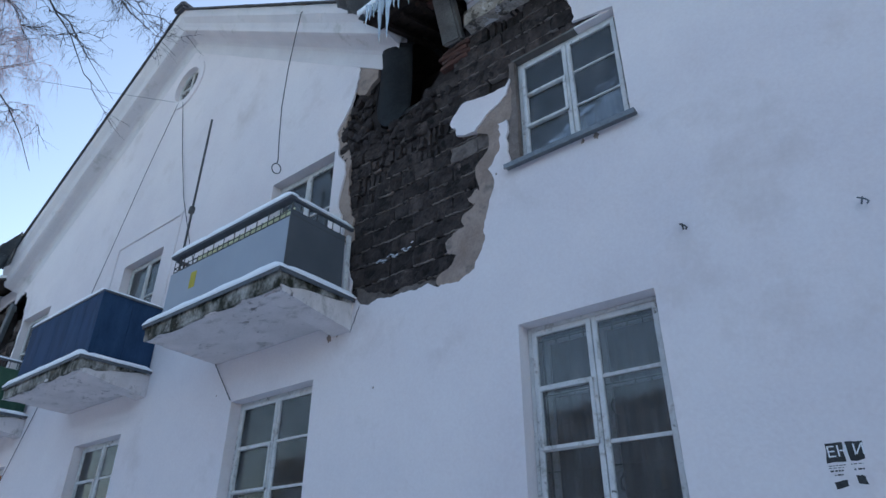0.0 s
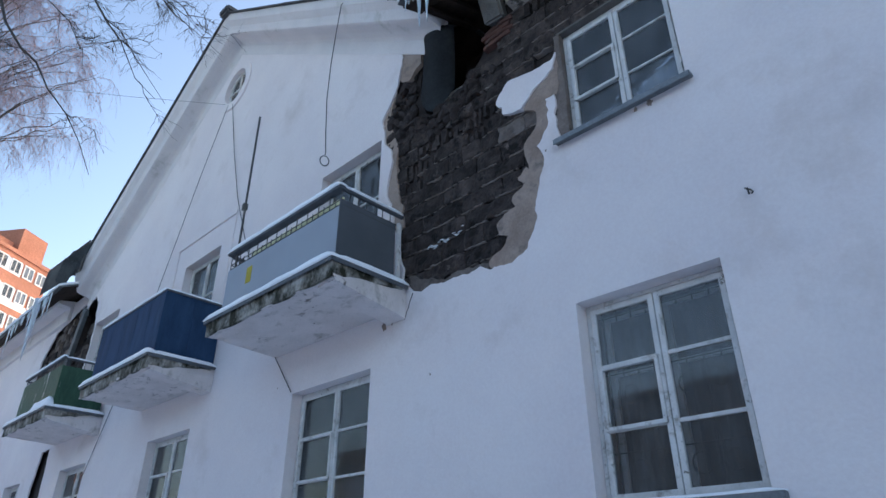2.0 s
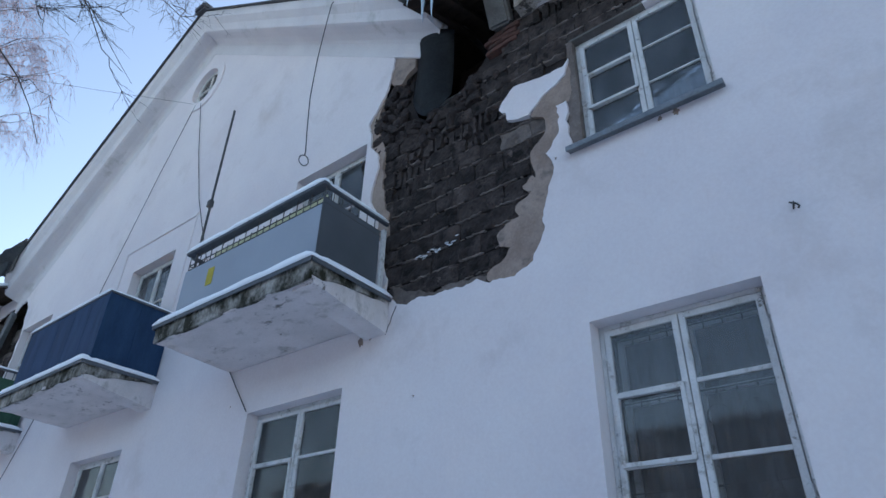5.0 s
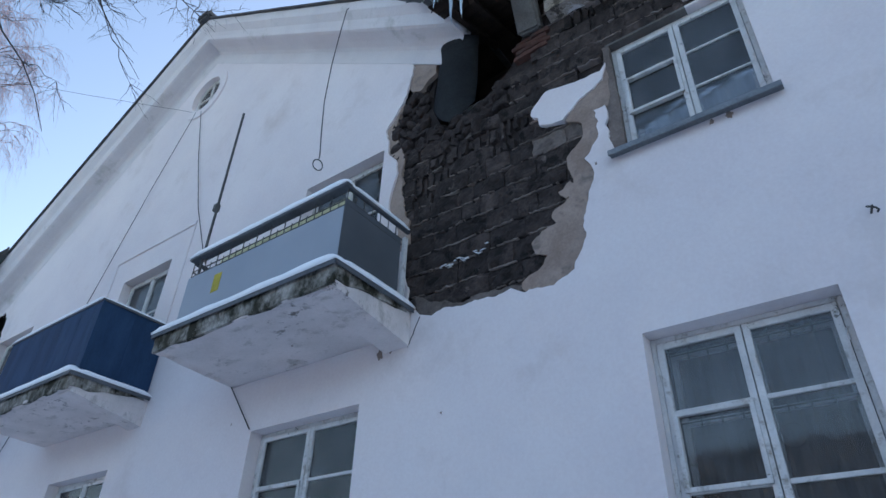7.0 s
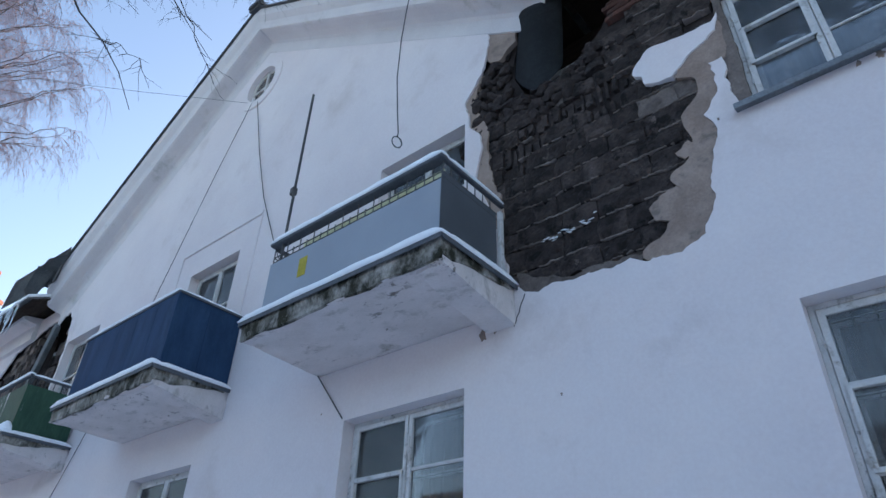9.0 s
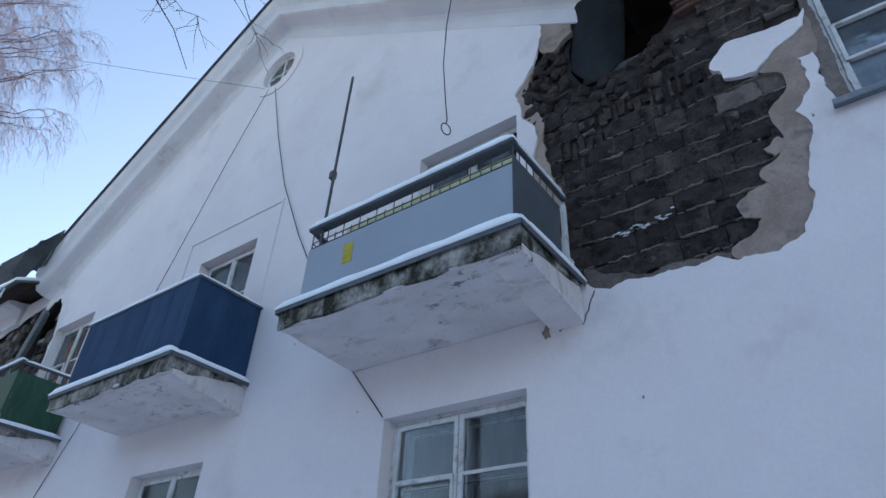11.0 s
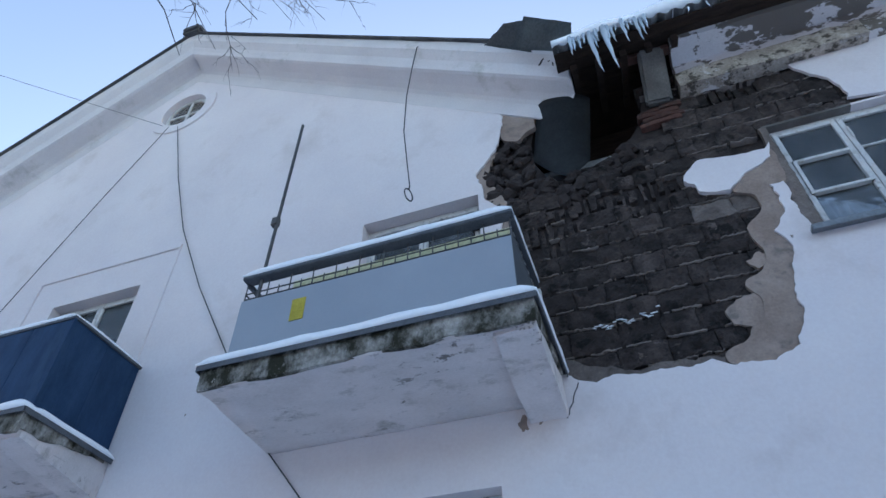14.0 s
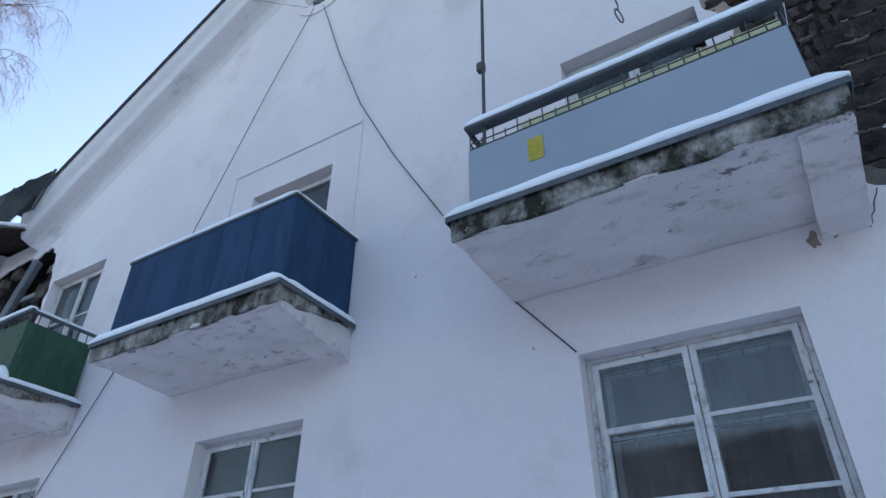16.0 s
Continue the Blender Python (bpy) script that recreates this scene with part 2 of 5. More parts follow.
def tube(points, r, sides=6, taper=None, bm=None):
    """A round bar through points."""
    bm = bm or bmesh.new()
    pts = [Vector(p) for p in points]
    rings = []
    for i, p in enumerate(pts):
        way = (pts[min(i + 1, len(pts) - 1)] - pts[max(i - 1, 0)]).normalized()
        side = way.orthogonal().normalized()
        if rings:
            side = (last - way * last.dot(way)).normalized()
        last = side
        up = way.cross(side)
        rr = taper[i] if taper else r
        rings.append([bm.verts.new(p + rr * (math.cos(a) * side + math.sin(a) * up)) for a in (2 * math.pi * k / sides for k in range(sides))])
    for a, b in zip(rings, rings[1:]):
        for k in range(sides):
            bm.faces.new((a[k], a[(k + 1) % sides], b[(k + 1) % sides], b[k]))
    bm.faces.new(rings[0][::-1])
    bm.faces.new(rings[-1])
    return bm

def sheet(loops, y0, y1):
    """A plate in the plane of the facade with holes: loops of (x, z), the outer first; from y0 to y1 deep."""
    bm = bmesh.new()
    tris = geometry.tessellate_polygon([[Vector((x, z, 0)) for x, z in lp] for lp in loops])
    flat = [p for lp in loops for p in lp]
    front = [bm.verts.new((x, y0, z)) for x, z in flat]
    back = [bm.verts.new((x, y1, z)) for x, z in flat]
    for t in tris:
        for vs in (front, back):
            try:
                bm.faces.new([vs[i] for i in t])
            except ValueError:
                pass
    n = 0
    for lp in loops:
        k = len(lp)
        for i in range(k):
            a, b = n + i, n + (i + 1) % k
            bm.faces.new((front[a], front[b], back[b], back[a]))
        n += k
    return bm

def ragged(pts, amp=0.03, step=0.09, seed=0):
    """A broken outline: a coarse loop, cut up and shaken by noise."""
    out = []
    for i, (x, z) in enumerate(pts):
        x2, z2 = pts[(i + 1) % len(pts)]
        n = max(1, int(math.hypot(x2 - x, z2 - z) / step))
        for k in range(n):
            f = k / n
            px, pz = x + (x2 - x) * f, z + (z2 - z) * f
            v = noise.noise_vector((px * 5 + seed, pz * 5, seed)) + 0.6 * noise.noise_vector((px * 14, pz * 14, seed))
            out.append((px + amp * v.x, pz + amp * v.y))
    return out

def rect(x0, x1, z0, z1):
    return [(x0, z0), (x1, z0), (x1, z1), (x0, z1)]

def inside(x, z, loop):
    odd = False
    for (x1, z1), (x2, z2) in zip(loop, loop[1:] + loop[:1]):
        if (z1 > z) != (z2 > z) and x < (x2 - x1) * (z - z1) / (z2 - z1) + x1:
            odd = not odd
    return odd

def snow_strip(p, q, w, h, seed=0, name="snow_cap"):
    """A soft ridge of snow along a line from p to q, w wide and h high."""
    bm = bmesh.new()
    p, q = Vector(p), Vector(q)
    way = (q - p)
    n = max(6, int(way.length / 0.06))
    side = way.cross(Vector((0, 0, 1))).normalized()
    rows = []
    for i in range(n + 1):
        c = p + way * (i / n)
        end = min(1.0, 0.35 + min(i, n - i) * 0.4)
        hh = h * end * (1 + 0.18 * noise.noise((c.x * 3, c.y * 3, seed)))
        ww = w * (1 + 0.12 * noise.noise((c.x * 5, c.y * 5, seed + 9)))
        rows.append([bm.verts.new(c + side * (ww / 2 * u) + Vector((0, 0, hh * v))) for u, v in ((-1, 0), (-1.06, 0.4), (-0.8, 0.85), (-0.3, 1.0), (0.3, 1.0), (0.8, 0.85), (1.06, 0.4), (1, 0))])
    for a, b in zip(rows, rows[1:]):
        for k in range(8):
            bm.faces.new((a[k], a[(k + 1) % 8], b[(k + 1) % 8], b[k]))
    bm.faces.new(rows[0])
    bm.faces.new(rows[-1][::-1])
    for f in bm.faces:
        f.smooth = True
    return bm

# ---- the facade ----
W = 5.11                      # the plane of the plaster
CORE, BACK = W + 0.13, W + 0.48
APEX_X, APEX_Z, SLOPE = -11.85, 14.13, 0.69
GABLE_R, GABLE_L = -4.85, -18.85
EAVE = 8.55
def roof_z(x):
    return APEX_Z - SLOPE * abs(x - APEX_X)

WINDOWS = {
    "window_1": (-3.12, -1.72, 2.06, 3.885), "window_2": (-3.0, -1.65, 5.80, 7.36), "window_3": (-7.89, -6.17, 2.06, 3.9),
    "window_4": (-12.57, -11.06, 5.0, 7.48), "window_5": (-17.7, -16.11, 5.0, 7.58), "window_6": (-12.66, -10.98, 2.06, 3.87),
    "window_7": (-17.45, -15.8, 2.06, 3.85), "window_8": (-7.70, -6.2, 5.0, 7.48), "window_9": (-21.9, -20.5, 2.06, 3.85),
}
OCULUS = (-11.83, 12.08, 0.47)
BREACH = [(-5.39, 4.72), (-4.86, 4.68), (-4.31, 4.65), (-3.85, 4.58), (-3.66, 4.64), (-3.57, 4.81), (-3.48, 4.97), (-3.49, 5.15), (-3.44, 5.35), (-3.35, 5.69), (-3.37, 5.92), (-3.23, 6.1),
          (-3.25, 6.31), (-3.25, 6.5), (-3.13, 6.48), (-3.02, 7.38), (-2.21, 7.37), (-2.14, 7.51), (-2.13, 7.68), (-2.18, 7.85), (-2.29, 8.03), (-2.42, 8.18), (-2.43, 8.34), (-2.64, 8.38), (-3.09, 8.43), (-3.6, 8.5),
          (-3.7, 9.0), (-4.8, 9.0), (-4.95, 8.95), (-5.81, 9.1), (-5.80, 8.57), (-5.94, 8.25), (-6.20, 7.83), (-6.10, 7.37), (-5.97, 7.12), (-6.0, 6.4), (-5.75, 5.6), (-5.6, 4.85)]
BREACH_L = [(-18.25, 8.55), (-17.95, 8.1), (-17.8, 7.5), (-17.76, 6.6), (-18.3, 5.2), (-20.2, 5.0), (-21.6, 5.5), (-22.3, 6.5), (-22.0, 7.5), (-21.2, 8.25), (-19.5, 8.5)]
BREACH_LOW = [(-18.7, 4.5), (-18.6, 3.4), (-18.9, 2.4), (-19.4, 2.3), (-19.5, 3.5), (-19.3, 4.5)]
VOID = [(-5.3, 8.9), (-5.48, 8.3), (-5.52, 7.9), (-5.4, 7.55), (-5.15, 7.42), (-4.8, 7.52), (-4.5, 7.72), (-4.25, 7.95), (-4.12, 8.2), (-4.05, 8.5)]
VOID_L = [(-18.3, 8.9), (-18.2, 8.3), (-18.5, 7.4), (-19.3, 7.1), (-19.9, 7.6), (-20.0, 8.3)]

def notch(pts, seed):
    return [(x + 0.06 * noise.noise((x * 6, z * 6, seed)), z + 0.06 * noise.noise((x * 6, z * 6, seed + 3))) for x, z in pts]
OUTLINE = [(12, 0), (12, EAVE), (-3.98, EAVE)] + notch(VOID[:0:-1], 2) + [(-5.32, 8.95), (-5.32, roof_z(-5.32) - 0.2), (APEX_X, APEX_Z - 0.2), (-18.3, roof_z(-18.3) - 0.2)] + notch(VOID_L[1:], 4) + [(-20.0, EAVE), (-36, EAVE), (-36, 0)]
def ragged_run(pts, amp, step, seed):
    return ragged(pts, amp, step, seed)[: -max(1, int(math.hypot(pts[0][0] - pts[-1][0], pts[0][1] - pts[-1][1]) / step))]
TOP_R, TOP_L, JAMB, HEAD = (BREACH.index(p) for p in ((-3.6, 8.5), (-5.81, 9.1), (-3.13, 6.48), (-2.21, 7.37)))
# the fallen patch runs into the head and one jamb of window_2, so its opening is part of the same outline
rim = ragged_run(BREACH[TOP_R:HEAD - 1:-1], 0.035, 0.07, 3) + [(-1.65, 7.36), (-1.65, 5.80), (-3.11, 5.80)] + ragged_run([(-3.12, 5.84)] + BREACH[JAMB::-1] + BREACH[:TOP_L - 1:-1], 0.05, 0.04, 3)
OUT_PLASTER = [(12, 0), (12, EAVE + 0.35), (-3.58, EAVE + 0.35)] + rim + [(-5.85, roof_z(-5.85) - 0.1), (APEX_X, APEX_Z - 0.2), (GABLE_L, roof_z(GABLE_L) - 0.1), (GABLE_L, EAVE + 0.35), (-36, EAVE + 0.35), (-36, 0)]
round_hole = [(OCULUS[0] + OCULUS[2] * math.cos(a), OCULUS[1] + OCULUS[2] * math.sin(a)) for a in (2 * math.pi * k / 32 for k in range(32))]
holes = [rect(*w) for w in WINDOWS.values()]
breach_l, breach_low = ragged(BREACH_L, 0.06, 0.1, 5), ragged(BREACH_LOW, 0.05, 0.1, 6)
plaster_holes = [rect(*w) for n, w in WINDOWS.items() if n != "window_2"]
wall = tagged(part("wall_north", sheet([OUT_PLASTER, *plaster_holes, round_hole, breach_l, breach_low], W, W + 0.035), PLASTER), "whitewashed plaster facade with a large fallen patch", "wall", kind="structure")
wide_holes = [rect(a - 0.028, b + 0.028, c - 0.028, d + 0.028) for a, b, c, d in WINDOWS.values()]
wide_round = [(OCULUS[0] + 1.06 * (x - OCULUS[0]), OCULUS[1] + 1.06 * (z - OCULUS[1])) for x, z in round_hole]
core = tagged(part("wall_core", sheet([OUTLINE, *wide_holes, wide_round], CORE, BACK), RUBBLE), "dark cinder masonry behind the plaster", "wall", kind="structure")

# base coat left on the masonry along the sound plaster
COAT = [(-4.2, 4.62), (-3.85, 4.54), (-3.6, 4.6), (-3.5, 4.8), (-3.42, 4.97), (-3.43, 5.15), (-3.38, 5.4), (-3.3, 5.7), (-3.3, 5.95), (-3.18, 6.12), (-3.19, 6.45), (-3.06, 6.52), (-3.04, 7.08), (-3.12, 6.9), (-3.4, 6.74), (-3.52, 6.64), (-3.59, 6.52), (-3.39, 6.44), (-3.38, 6.26),
        (-3.46, 6.16), (-3.6, 6.08), (-3.62, 5.9), (-3.56, 5.73), (-3.57, 5.6), (-3.66, 5.5), (-3.8, 5.44), (-3.84, 5.34), (-3.74, 5.22), (-3.78, 5.04), (-3.9, 4.96), (-3.98, 4.82), (-4.2, 4.74)]
ISLAND = [(-3.97, 6.83), (-3.92, 6.94), (-3.77, 7.09), (-3.41, 7.02), (-3.12, 7.02), (-3.05, 7.1), (-3.11, 6.87), (-3.4, 6.73), (-3.52, 6.63), (-3.6, 6.55), (-3.89, 6.62), (-3.9, 6.74)]
COAT_TOP = [(-5.84, 9.37), (-5.32, 9.25), (-5.36, 8.75), (-5.42, 8.5), (-5.63, 8.36), (-5.8, 8.4), (-5.88, 8.59), (-5.8, 9.03)]
def rounded(loop_, times=2):
    """Corners cut off a loop."""
    for _ in range(times):
        loop_ = [(a[0] + (b[0] - a[0]) * f, a[1] + (b[1] - a[1]) * f) for a, b in zip(loop_, loop_[1:] + loop_[:1]) for f in (0.25, 0.75)]
    return loop_
FRINGE = [(-5.8, 5.5), (-6.05, 6.4), (-6.02, 7.1), (-6.16, 7.4), (-6.26, 7.85), (-6.0, 8.28), (-5.9, 8.2), (-6.08, 7.85), (-5.95, 7.45), (-5.85, 7.1), (-5.88, 6.7), (-5.8, 6.4), (-5.66, 5.8)]
SMEAR = [(-4.07, 5.17), (-3.97, 5.25), (-3.76, 5.3), (-3.66, 5.2), (-3.72, 5.0), (-3.9, 4.93), (-4.05, 5.01)]
JAMB_STRIP = [(-3.16, 5.82), (-2.99, 5.82), (-2.99, 7.36), (-3.07, 7.36), (-3.06, 6.9), (-3.1, 6.5)]
SKIRT = [(-5.5, 4.68), (-4.9, 4.62), (-4.2, 4.6), (-4.2, 4.72), (-4.6, 4.76), (-5.0, 4.75), (-5.3, 4.86), (-5.52, 5.0)]
for loop_, amp, seed, mat, y0 in ((rounded(COAT), 0.022, 12, UNDERCOAT, 0.024), (FRINGE, 0.05, 27, UNDERCOAT, 0.03), (COAT_TOP, 0.05, 15, UNDERCOAT, 0.02), (JAMB_STRIP, 0.02, 17, PALE_CINDER, 0.028), (SMEAR, 0.04, 19, UNDERCOAT, 0.032), (SKIRT, 0.04, 23, PALE_CINDER, 0.03)):
    adopt(wall, part("undercoat", sheet([ragged(loop_, amp, 0.04, seed)], W + y0, W + 0.09), mat, None, "beige base coat left on the masonry"))
adopt(wall, part("plaster_patch", sheet([ragged(ISLAND, 0.025, 0.04, 14)], W + 0.002, W + 0.09), PLASTER, None, "island of white plaster left on the masonry"))

# ---- windows ----
def window(name, x0, x1, z0, z1, label, rows=3, grille=False, vent=True, sill="plain", bare=False, bar=0.017):
    """A two-leaf painted casement set back in a plastered reveal, with curtains behind."""
    root = thing(name, ((x0 + x1) / 2, W, z0), label, "window", kind="structure")
    m, yf = (x0 + x1) / 2, W + (0.13 if bare else 0.165)
    def add(n, bm, mat, lab="", parent=None):
        o = part(n, bm, mat, None, lab)
        adopt(root, o)
        if parent:
            o.parent = parent
            o.matrix_parent_inverse = Matrix()
        return o
    ya = W + 0.034
    split = x1 - 0.5 if bare else m
    add("reveal", boxes((x1, x1 + 0.03, ya, BACK, z0, z1), (split, x1 + 0.03, ya, BACK, z1, z1 + 0.03), (x0 - 0.03, x1 + 0.03, ya, BACK, z0 - 0.03, z0)), PLASTER)
    add("reveal", boxes((x0 - 0.03, x0, ya, BACK, z0, z1), (x0 - 0.03, split, ya, BACK, z1, z1 + 0.03)), CONCRETE if bare else PLASTER)
    f = 0.048
    add("window_frame", boxes((x0, x0 + f, yf, yf + 0.08, z0, z1), (x1 - f, x1, yf, yf + 0.08, z0, z1), (x0 + f, x1 - f, yf, yf + 0.08, z1 - f, z1), (x0 + f, x1 - f, yf, yf + 0.08, z0, z0 + f), bevel=0.006), PAINT)
    hs = (z1 - z0 - 2 * f) / rows
    for leaf, (a, b) in enumerate(((x0 + f + 0.004, m - 0.004), (m + 0.004, x1 - f - 0.004))):
        s, y0, y1 = 0.052, yf - 0.012, yf + 0.035
        za, zb = z0 + f + 0.004, z1 - f - 0.004
        bars = [(a, a + s, y0, y1, za, zb), (b - s, b, y0, y1, za, zb), (a + s, b - s, y0, y1, za, za + s), (a + s, b - s, y0, y1, zb - s, zb)]
        cuts = [z0 + f + hs * k for k in range(1, rows)]
        bars += [(a + s, b - s, y0 + 0.006, y1 - 0.004, c - bar, c + bar) for c in cuts]
        sash = add("sash", boxes(*bars, bevel=0.004), PAINT)
        edges = [za + s] + cuts + [zb - s]
        for k in range(rows):
            lo, hi = edges[k] + (bar - 0.004 if k else 0), edges[k + 1] - (bar - 0.004 if k < rows - 1 else 0)
            if vent and leaf == 0 and rows == 3 and k == 1:
                v = 0.036
                vb = boxes((a + s * 0.6, a + s * 0.6 + v, y0 - 0.022, y1, lo - 0.02, hi + 0.01), (b - s * 0.6 - v, b - s * 0.6, y0 - 0.022, y1, lo - 0.02, hi + 0.01), (a + s * 0.6, b - s * 0.6, y0 - 0.0215, y1, lo - 0.02, lo + v - 0.02), (a + s * 0.6, b - s * 0.6, y0 - 0.0215, y1, hi + 0.01 - v, hi + 0.01), bevel=0.004)
                add("vent_sash", vb, PAINT, "small hinged vent sash", sash)
            pane = add("pane", boxes((a + s - 0.006, b - s + 0.006, yf + 0.012, yf + 0.015, lo - 0.006, hi + 0.006)), GLASS, "", sash)
            pane.visible_shadow = False
    g = 0.09
    add("inner_frame", boxes((x0 + g, x0 + g + 0.05, yf + 0.16, yf + 0.2, z0 + g, z1 - g), (x1 - g - 0.05, x1 - g, yf + 0.16, yf + 0.2, z0 + g, z1 - g), (m - 0.05, m + 0.05, yf + 0.16, yf + 0.2, z0 + g, z1 - g), (x0 + g, x1 - g, yf + 0.161, yf + 0.199, z1 - g - 0.05, z1 - g), (x0 + g, x1 - g, yf + 0.161, yf + 0.199, z1 - g - hs - 0.02, z1 - g - hs + 0.02)), PAINT, "inner casement behind the outer glass")
    add("handle", boxes((m + 0.03, m + 0.05, yf - 0.045, yf - 0.03, z1 - f - hs * 0.75, z1 - f - hs * 0.4), (m + 0.034, m + 0.046, yf - 0.032, yf - 0.012, z1 - f - hs * 0.72, z1 - f - hs * 0.68), (m + 0.034, m + 0.046, yf - 0.032, yf - 0.012, z1 - f - hs * 0.47, z1 - f - hs * 0.43), bevel=0.003), PAINT, "white pull handle")
    for zh in (z0 + 0.3, z1 - 0.35):
        add("hinge", tube([(x0 + f, yf - 0.016, zh), (x0 + f, yf - 0.016, zh + 0.09)], 0.008, 6), PAINT)
        add("hinge", tube([(x1 - f, yf - 0.016, zh), (x1 - f, yf - 0.016, zh + 0.09)], 0.008, 6), PAINT)
    # inner curtain, in soft folds
    bm = bmesh.new()
    n = 60
    cols = []
    for i in range(n + 1):
        x = x0 + 0.002 + (x1 - x0 - 0.004) * i / n
        y = W + 0.445 + 0.02 * math.sin(i * 1.1 + x0) + 0.012 * math.sin(i * 0.37)
        cols.append((bm.verts.new((x, y, z0 + 0.002)), bm.verts.new((x, y, z1 - 0.01))))
    for p, q in zip(cols, cols[1:]):
        bm.faces.new((p[0], q[0], q[1], p[1]))
    # window_2 gets the curtain with the glass reflection in its colour
    add("curtain", bm, REFLECTION_CURTAIN if bare else CURTAIN)
    if grille:
        bm = bmesh.new()
        yg = yf + 0.12
        for k in range(9):
            x = x0 + 0.1 + (x1 - x0 - 0.2) * k / 8
            tube([(x, yg, z0 + 0.05), (x, yg, z1 - 0.05)], 0.006, 5, bm=bm)
        for zz in (z0 + 0.45, z0 + 1.15, z1 - 0.12):
            tube([(x0 + 0.06, yg, zz), (x1 - 0.06, yg, zz)], 0.006, 5, bm=bm)
        for zc in (z0 + 0.3, z0 + 0.95):
            for k in range(4):
                xc = x0 + 0.3 + (x1 - x0 - 0.6) * k / 3
                tube([(xc + 0.085 * math.cos(t), yg, zc + 0.085 * math.sin(t)) for t in (2 * math.pi * j / 16 for j in range(17))], 0.006, 5, bm=bm)
        add("grille", bm, IRON, "wrought iron scroll grille behind the glass")
    if sill == "metal":
        bm = boxes((x0 - 0.14, x1 + 0.06, W - 0.09, W + 0.14, z0 - 0.045, z0 - 0.005), (x0 - 0.14, x1 + 0.06, W - 0.095, W - 0.075, z0 - 0.075, z0 - 0.01), bevel=0.004)
        add("window_sill", bm, SILL, "grey metal drip sill")
    elif sill == "snow":
        add("window_sill", boxes((x0 - 0.08, x1 + 0.1, W - 0.08, W + 0.13, z0 - 0.05, z0 + 0.004), bevel=0.004), SILL, "metal sill")
        add("snow_cap", snow_strip((x0 - 0.08, W - 0.0, z0 + 0.004), (x1 + 0.1, W - 0.0, z0 + 0.004), 0.17, 0.03, 2), SNOW, "thin snow on the sill")
    return root

for n, w in WINDOWS.items():
    low = w[2] < 3
    window(n, *w, "white painted two-leaf casement window, peeling, with %s" % ("an iron grille behind the glass" if low else "grey net curtains"), rows=3, grille=low, bare=n == "window_2", bar=0.011 if n == "window_2" else 0.017, sill="metal" if n == "window_2" else "snow" if low else "plain")

# the round attic window
def oculus(x, z, r):
    root = thing("window_10", (x, W, z), "round attic window with a plaster ring and cross bars", "window", kind="structure")
    def ring(r0, r1, y0, y1, mat, name):
        bm = bmesh.new()
        n = 40
        rows = [[bm.verts.new((x + rr * math.cos(a), y, z + rr * math.sin(a))) for rr, y in ((r0, y1), (r0, y0), (r1, y0), (r1, y1))] for a in (2 * math.pi * k / n for k in range(n))]
        for i in range(n):
            p, q = rows[i], rows[(i + 1) % n]
            for k in range(4):
                bm.faces.new((p[k], p[(k + 1) % 4], q[(k + 1) % 4], q[k]))
        o = part(name, bm, mat)
        adopt(root, o)
    ring(r + 0.002, r + 0.22, W - 0.03, W + 0.02, PLASTER, "surround")
    ring(r - 0.002, r + 0.05, W + 0.01, BACK, PLASTER, "reveal")
    ring(r - 0.07, r - 0.004, W + 0.08, W + 0.14, PAINT, "window_frame")
    for n, b in (("glazing_bar", (x - 0.02, x + 0.02, W + 0.085, W + 0.13, z - r + 0.06, z + r - 0.06)), ("glazing_bar", (x - r + 0.06, x + r - 0.06, W + 0.087, W + 0.128, z - 0.02, z + 0.02))):
        adopt(root, part(n, boxes(b), PAINT))
    pane = part("pane", tube([(x, W + 0.105, z), (x, W + 0.11, z)], r - 0.05, 32), GLASS)
    pane.visible_shadow = False
    adopt(root, pane)
oculus(*OCULUS)

# shallow surround of the middle balcony door
trim = thing("trim", (-11.8, W, 5.0), "raised plaster band round the balcony opening", "trim", kind="structure")
for b in ((-13.07, -10.57, W - 0.025, W + 0.01, 8.02, 8.1), (-13.07, -13.03, W - 0.02, W + 0.01, 4.9, 8.02), (-10.61, -10.57, W - 0.02, W + 0.01, 4.9, 8.02)):
    adopt(trim, part("band", boxes(b, bevel=0.006), PLASTER))

# ---- roof, cornices ----
def raked(side):
    """One raking cornice of the gable: a moulded profile drawn along the slope."""
    end = GABLE_R if side > 0 else GABLE_L
    prof = [(W + 0.02, -1.0), (W - 0.005, -0.995), (W - 0.022, -0.72), (W - 0.06, -0.66), (W - 0.16, -0.61), (W - 0.34, -0.575), (W - 0.385, -0.55), (W - 0.4, -0.47), (W - 0.43, -0.36), (W - 0.52, -0.22), (W - 0.545, -0.06), (W - 0.545, -0.02), (W + 0.02, -0.02)]
    bm = bmesh.new()
    rows = []
    n = 40
    for i in range(n + 1):
        x = APEX_X + (end - APEX_X) * i / n
        rag = 0.22 * side if i == n else 0.0
        rows.append([bm.verts.new((x + rag * noise.noise((y * 7, dz * 6, 3)), y + 0.006 * noise.noise((x * 2, y * 9, dz * 9)), roof_z(x) + dz + 0.012 * noise.noise((x * 1.7, y * 5, dz * 7)))) for y, dz in prof])
    for a, b in zip(rows, rows[1:]):
        for k in range(len(prof)):
            k2 = (k + 1) % len(prof)
            bm.faces.new((a[k], a[k2], b[k2], b[k]))
    bm.faces.new(rows[0])
    bm.faces.new(rows[-1][::-1])
    return bm

